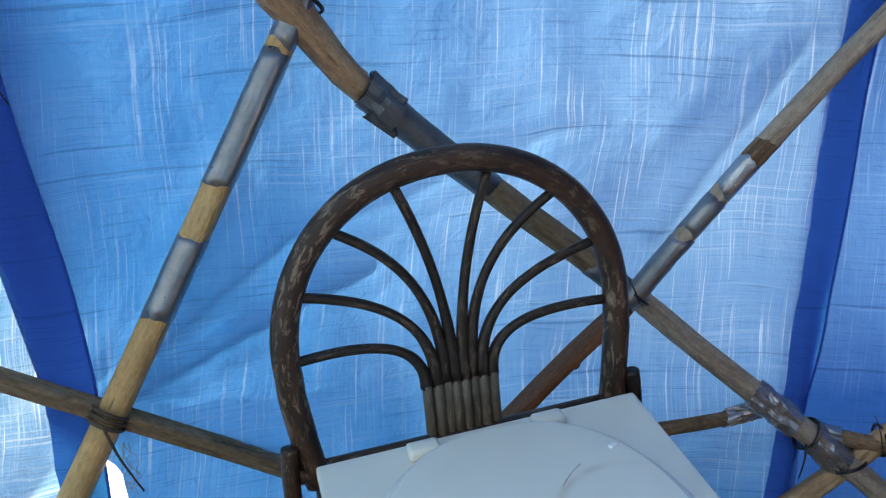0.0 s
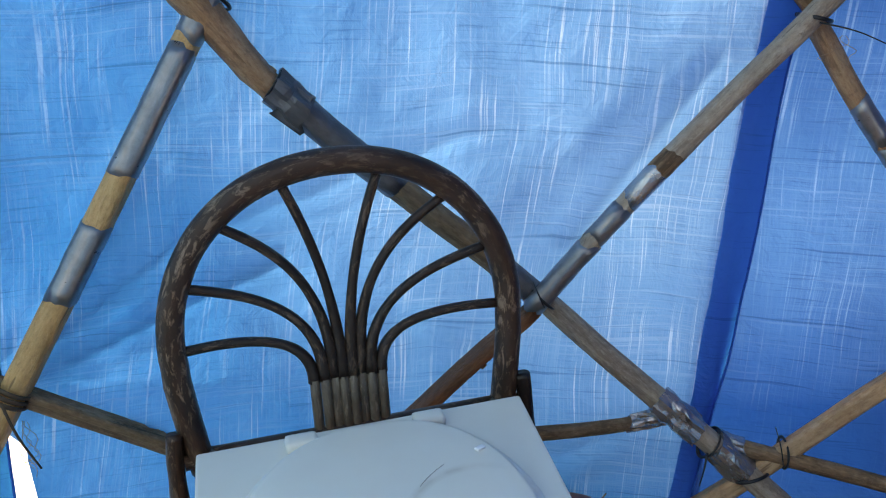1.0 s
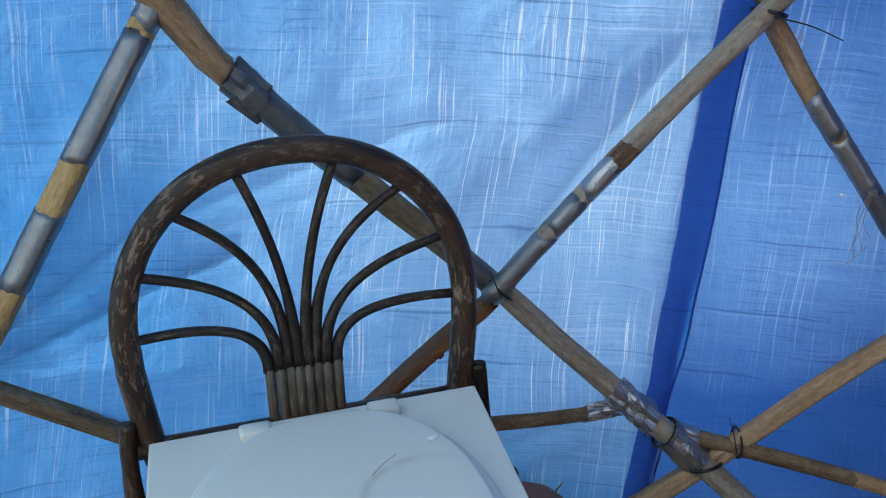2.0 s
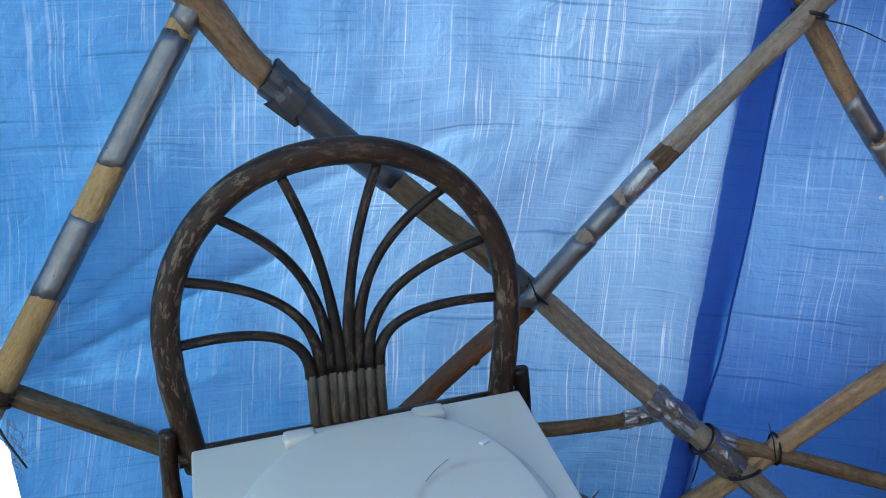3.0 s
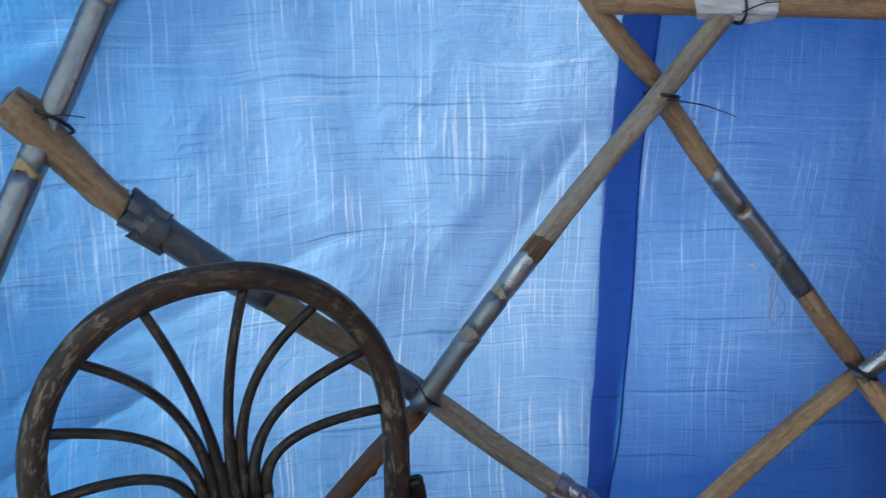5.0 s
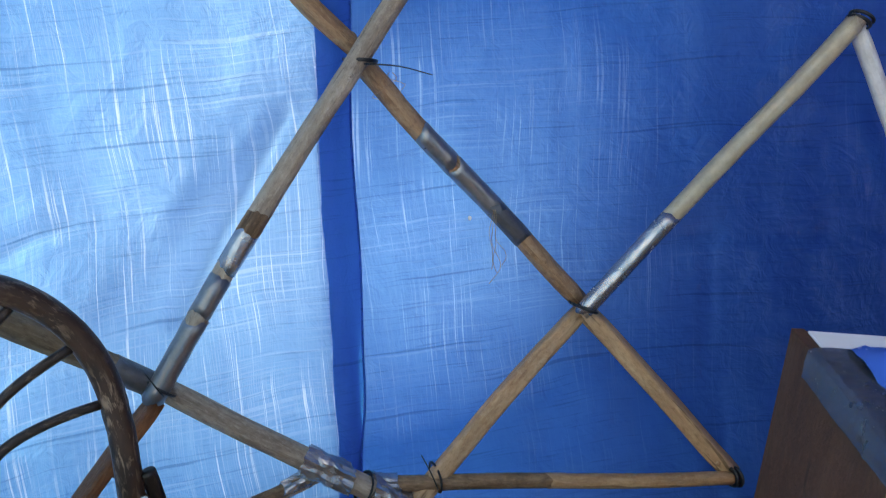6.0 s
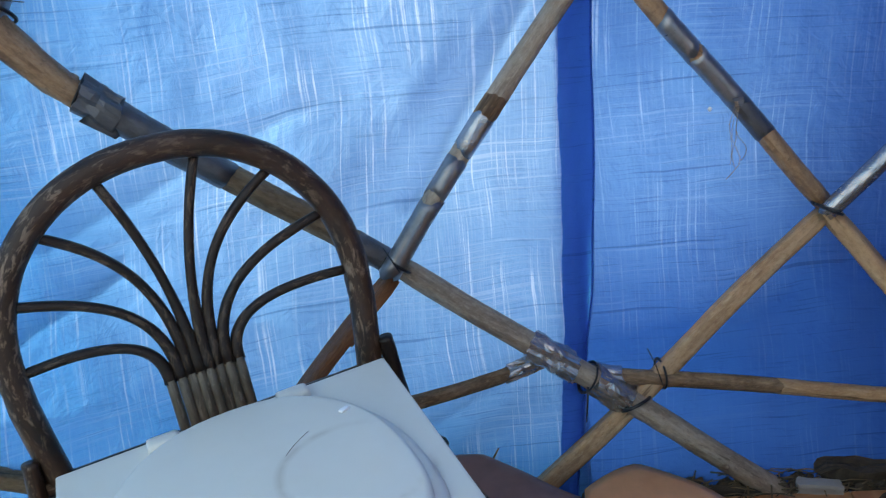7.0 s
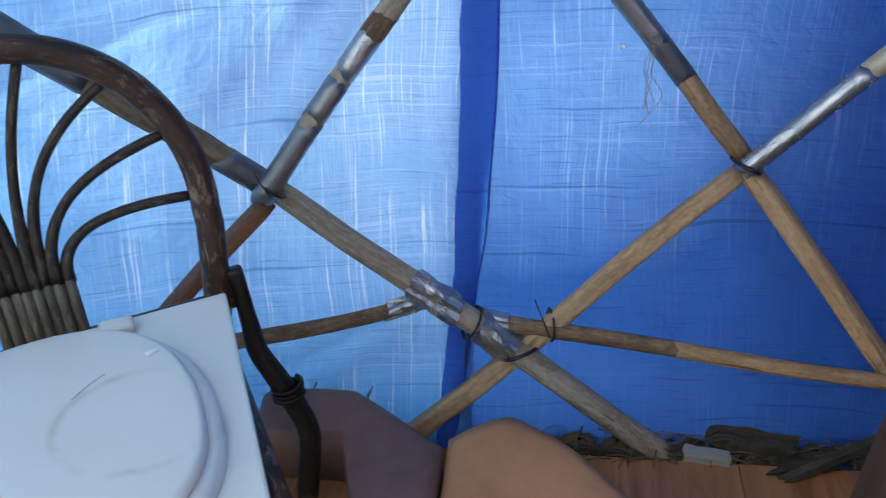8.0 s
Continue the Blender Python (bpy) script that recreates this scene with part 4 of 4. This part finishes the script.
UPRIGHT, FALL = Vector((0.518, 0.155, 0.68)), Vector((0.64, -0.02, -0.455))
zip_tie("black cable tie binding two pole ends", (0.03, 1.466, 0.437), UPRIGHT, 0.0225, deep=1.5, tail= (0.016, 1.43, 0.482))
zip_tie("black cable tie at the crossing with a long tail", (0.374, 1.588, 0.889), (0.12, 0.05, 0.9), 0.025, deep=1.7, tail= (0.478, 1.55, 0.867))
zip_tie("black cable tie round three poles", (0.727, 1.574, 0.447), (0.3, 0.02, 0.6), 0.0225, deep=1.5)
zip_tie("black cable tie above the taped stub", (-0.379, 1.377, 0.766), FALL, 0.0235, None)
zip_tie("black cable tie at the upper hub with a tail", (-0.462, 1.35, 0.888), (0.38, 0.42, 0.96), 0.034, (-0.4, 1.32, 0.9))
zip_tie("black cable tie on the foil-taped joint", (0.325, 1.466, 0.217), FALL, 0.0262, (0.318, 1.43, 0.155))
zip_tie("black cable tie below the foil-taped joint", (0.403, 1.468, 0.163), (-0.3, 0.17, 0.6), 0.0265, deep=1.4)
zip_tie("black cable tie with its end standing up", (0.447, 1.49, 0.204), (0.655, -0.004, -0.082), 0.019, deep=1.5, tail=(0.421, 1.46, 0.268))
zip_tie("black cable tie round the white tape", (0.474, 1.595, 1.022), (1.0, 0.02, 0.0), 0.0255, deep=1.3, tail=(0.53, 1.57, 1.03))
zip_tie("dark cord lashed three times round the crossing", (-0.688, 1.122, 0.343), (0.38, 0.42, 0.96), 0.0255, (-0.628, 1.085, 0.255), turns=3, material=CORD, thick=0.0026, deep=1.45)
zip_tie("black cable tie tail sticking out by the hem", (-0.81, 1.14, 0.85), (0.3, 0.3, 0.9), 0.02, (-0.772, 1.13, 0.782))


zip_tie("black cable tie round the thin pole's end", (0.978, 1.482, 0.131), (0.655, -0.004, -0.082), 0.0145, None, turns=2, thick=0.003)
zip_tie("black cable tie under the taped upper joint", (1.196, 1.585, 0.902), (0.4, 0.02, 0.5), 0.019, None, turns=2, thick=0.002)


def strands(label, top, drop, count, spread, seed):
    """A few frayed threads hanging down."""
    ob = thing("twine", label, "twine", Matrix.Translation(Vector(top)))
    for i in range(count):
        pts = []
        for j in range(12):
            t = j / 11
            pts.append(Vector((spread * (noise.noise((i * 3.37 + 0.4, t * 2.6 + i * 0.7, seed + 0.35)) * (0.3 + t) + 0.35 * t * (i - count / 2) / count), 0.012 * noise.noise((i, t * 3, seed + 4)), -drop * t * (0.6 + 0.4 * noise.noise((i * 1.7, seed, 1)) + 0.2))))
        part("thread", bm_tube(pts, 0.0005, 5), TWINE, ob)
    return ob


strands("frayed brown twine hanging off the tape", (0.575, 1.578, 0.635), 0.13, 4, 0.022, 1.0)
strands("frayed brown twine below the lashing", (-0.655, 1.1, 0.32), 0.1, 4, 0.03, 5.0)
strands("wisp of twine at the crossing", (0.42, 1.575, 0.87), 0.05, 3, 0.04, 9.0)

# small white ball added as the bright glint of a pinhole in the cloth
bm = bmesh.new()
bmesh.ops.create_icosphere(bm, subdivisions=2, radius=0.0032, matrix=Matrix.Translation((0.533, 1.568, 0.628)) @ Matrix.Diagonal((1, 0.8, 1.2, 1)))
tagged(mesh_object("bead", bm, CARD_WHITE), "tiny white dot standing in for daylight through a pinhole", "bead")

# a torn flap of tape under the upper pole
bm = bmesh.new()
g = [[bm.verts.new((x * 0.02 * (1 - 0.8 * t) + 0.012 * t, -0.006 * t + 0.002 * x, -0.05 * t)) for x in (-1, 0, 1)] for t in (0, 0.25, 0.5, 0.75, 1.0)]
uvl = bm.loops.layers.uv.verify()
for i in range(4):
    for j in range(2):
        bm.faces.new((g[i][j], g[i][j + 1], g[i + 1][j + 1], g[i + 1][j]))
bmesh.ops.solidify(bm, geom=bm.faces[:], thickness=0.0012)
flap = tagged(mesh_object("tape_flap", bm, TAPE_DARK), "torn end of grey duct tape hanging from the pole", "tape")
flap.matrix_world = Matrix.Translation((-0.362, 1.36, 0.738)) @ pose(0, 0, 0, 0, -25, 20) @ Matrix.Scale(0.95, 4)


# ---- litter along the foot of the tarpaulin ----
def chunk(name, label, category, size, m, material, seed, jag=0.25):
    """A weathered scrap: a bevelled block with broken, uneven faces."""
    bm = bmesh.new()
    bmesh.ops.create_cube(bm, size=1.0)
    bmesh.ops.subdivide_edges(bm, edges=bm.edges[:], cuts=3, use_grid_fill=True)
    uvl = bm.loops.layers.uv.verify()
    for v in bm.verts:
        v.co += Vector((noise.noise(v.co * 2.3 + Vector((seed, 0, 0))), noise.noise(v.co * 2.3 + Vector((seed, 7, 0))), noise.noise(v.co * 2.9 + Vector((seed, 3, 5))))) * jag
        v.co = Vector((v.co.x * size[0], v.co.y * size[1], v.co.z * size[2]))
    for f in bm.faces:
        for loop in f.loops:
            loop[uvl].uv = (loop.vert.co.y + seed, loop.vert.co.x)
    ob = mesh_object(name, bm, material, False)
    ob.matrix_world = m
    return tagged(ob, label, category)


chunk("wood_scrap", "rotten dark wood scrap lying at the tarpaulin's foot", "wood scrap", (0.125, 0.035, 0.04), pose(0.775, 1.458, 0.008, 0, 3, -4), WOOD_ROT, 2.0)
chunk("card_roll", "flattened grey cardboard roll lying on the soil", "cardboard", (0.07, 0.022, 0.018), pose(0.7, 1.43, 0.008, 0, 4, -6), PAPER, 5.0, 0.12)
chunk("wood_scrap", "thin grey batten lying along the floor edge", "wood scrap", (0.16, 0.014, 0.012), pose(0.52, 1.44, 0.002, 0, 0, -8), WOOD_ROT, 8.0, 0.1)
chunk("wood_scrap", "grey stick leaning against the cabinet foot", "wood scrap", (0.16, 0.014, 0.014), pose(0.885, 1.41, 0.03, 0, -24, 14), WOOD_ROT, 11.0, 0.1)
chunk("wood_scrap", "dark bark piece lying on the soil", "wood scrap", (0.1, 0.04, 0.02), pose(0.85, 1.43, 0.0, 0, 0, 12), WOOD_ROT, 14.0, 0.3)

bm = bmesh.new()
rng = random.Random(4)
for i in range(420):
    x = rng.uniform(0.1, 1.05)
    y = 1.437 + 0.015 * math.sin(x * 9) + rng.uniform(-0.012, 0.05)
    a, l = rng.uniform(-0.5, 0.5) + rng.choice((0, 0, 0, 1.2)), rng.uniform(0.015, 0.07)
    z = rng.uniform(-0.012, 0.012)
    d = Vector((math.cos(a), math.sin(a), rng.uniform(-0.15, 0.25))) * l
    p0 = Vector((x, y, z))
    sweep(bm, [p0 - d / 2, p0 + Vector((0, 0, 0.004)), p0 + d / 2], rng.uniform(0.0006, 0.0018), 4, seed=i * 0.01)
tagged(mesh_object("straw_litter", bm, STRAW), "dry straw and twigs along the floor edge", "straw", kind="stuff")
bm = bmesh.new()
for i in range(260):
    x = rng.uniform(0.0, 1.05)
    y = 1.432 + rng.uniform(0.0, 0.06)
    r = rng.uniform(0.004, 0.016)
    m = Matrix.Translation((x, y, -0.018 + r * 0.5)) @ pose(0, 0, 0, rng.uniform(0, 180), rng.uniform(0, 180), 0) @ Matrix.Diagonal((r * 1.5, r, r * 0.7, 1))
    bmesh.ops.create_icosphere(bm, subdivisions=1, radius=1.0, matrix=m)
tagged(mesh_object("soil_clods", bm, DIRT, False), "crumbled clods of dark soil", "soil", kind="stuff")
for x, y in ((0.07, 1.425), (0.16, 1.42), (0.03, 1.43)):
    strand = tagged(mesh_object("twig", bm_tube([(x, y, 0.075), (x + 0.004, y + 0.002, 0.1), (x + 0.012, y, 0.118)], [0.0022, 0.0018, 0.0012], 6), WOOD_DARK), "short dry twig poking up behind the cushion", "twig", "twigs behind the cushion")
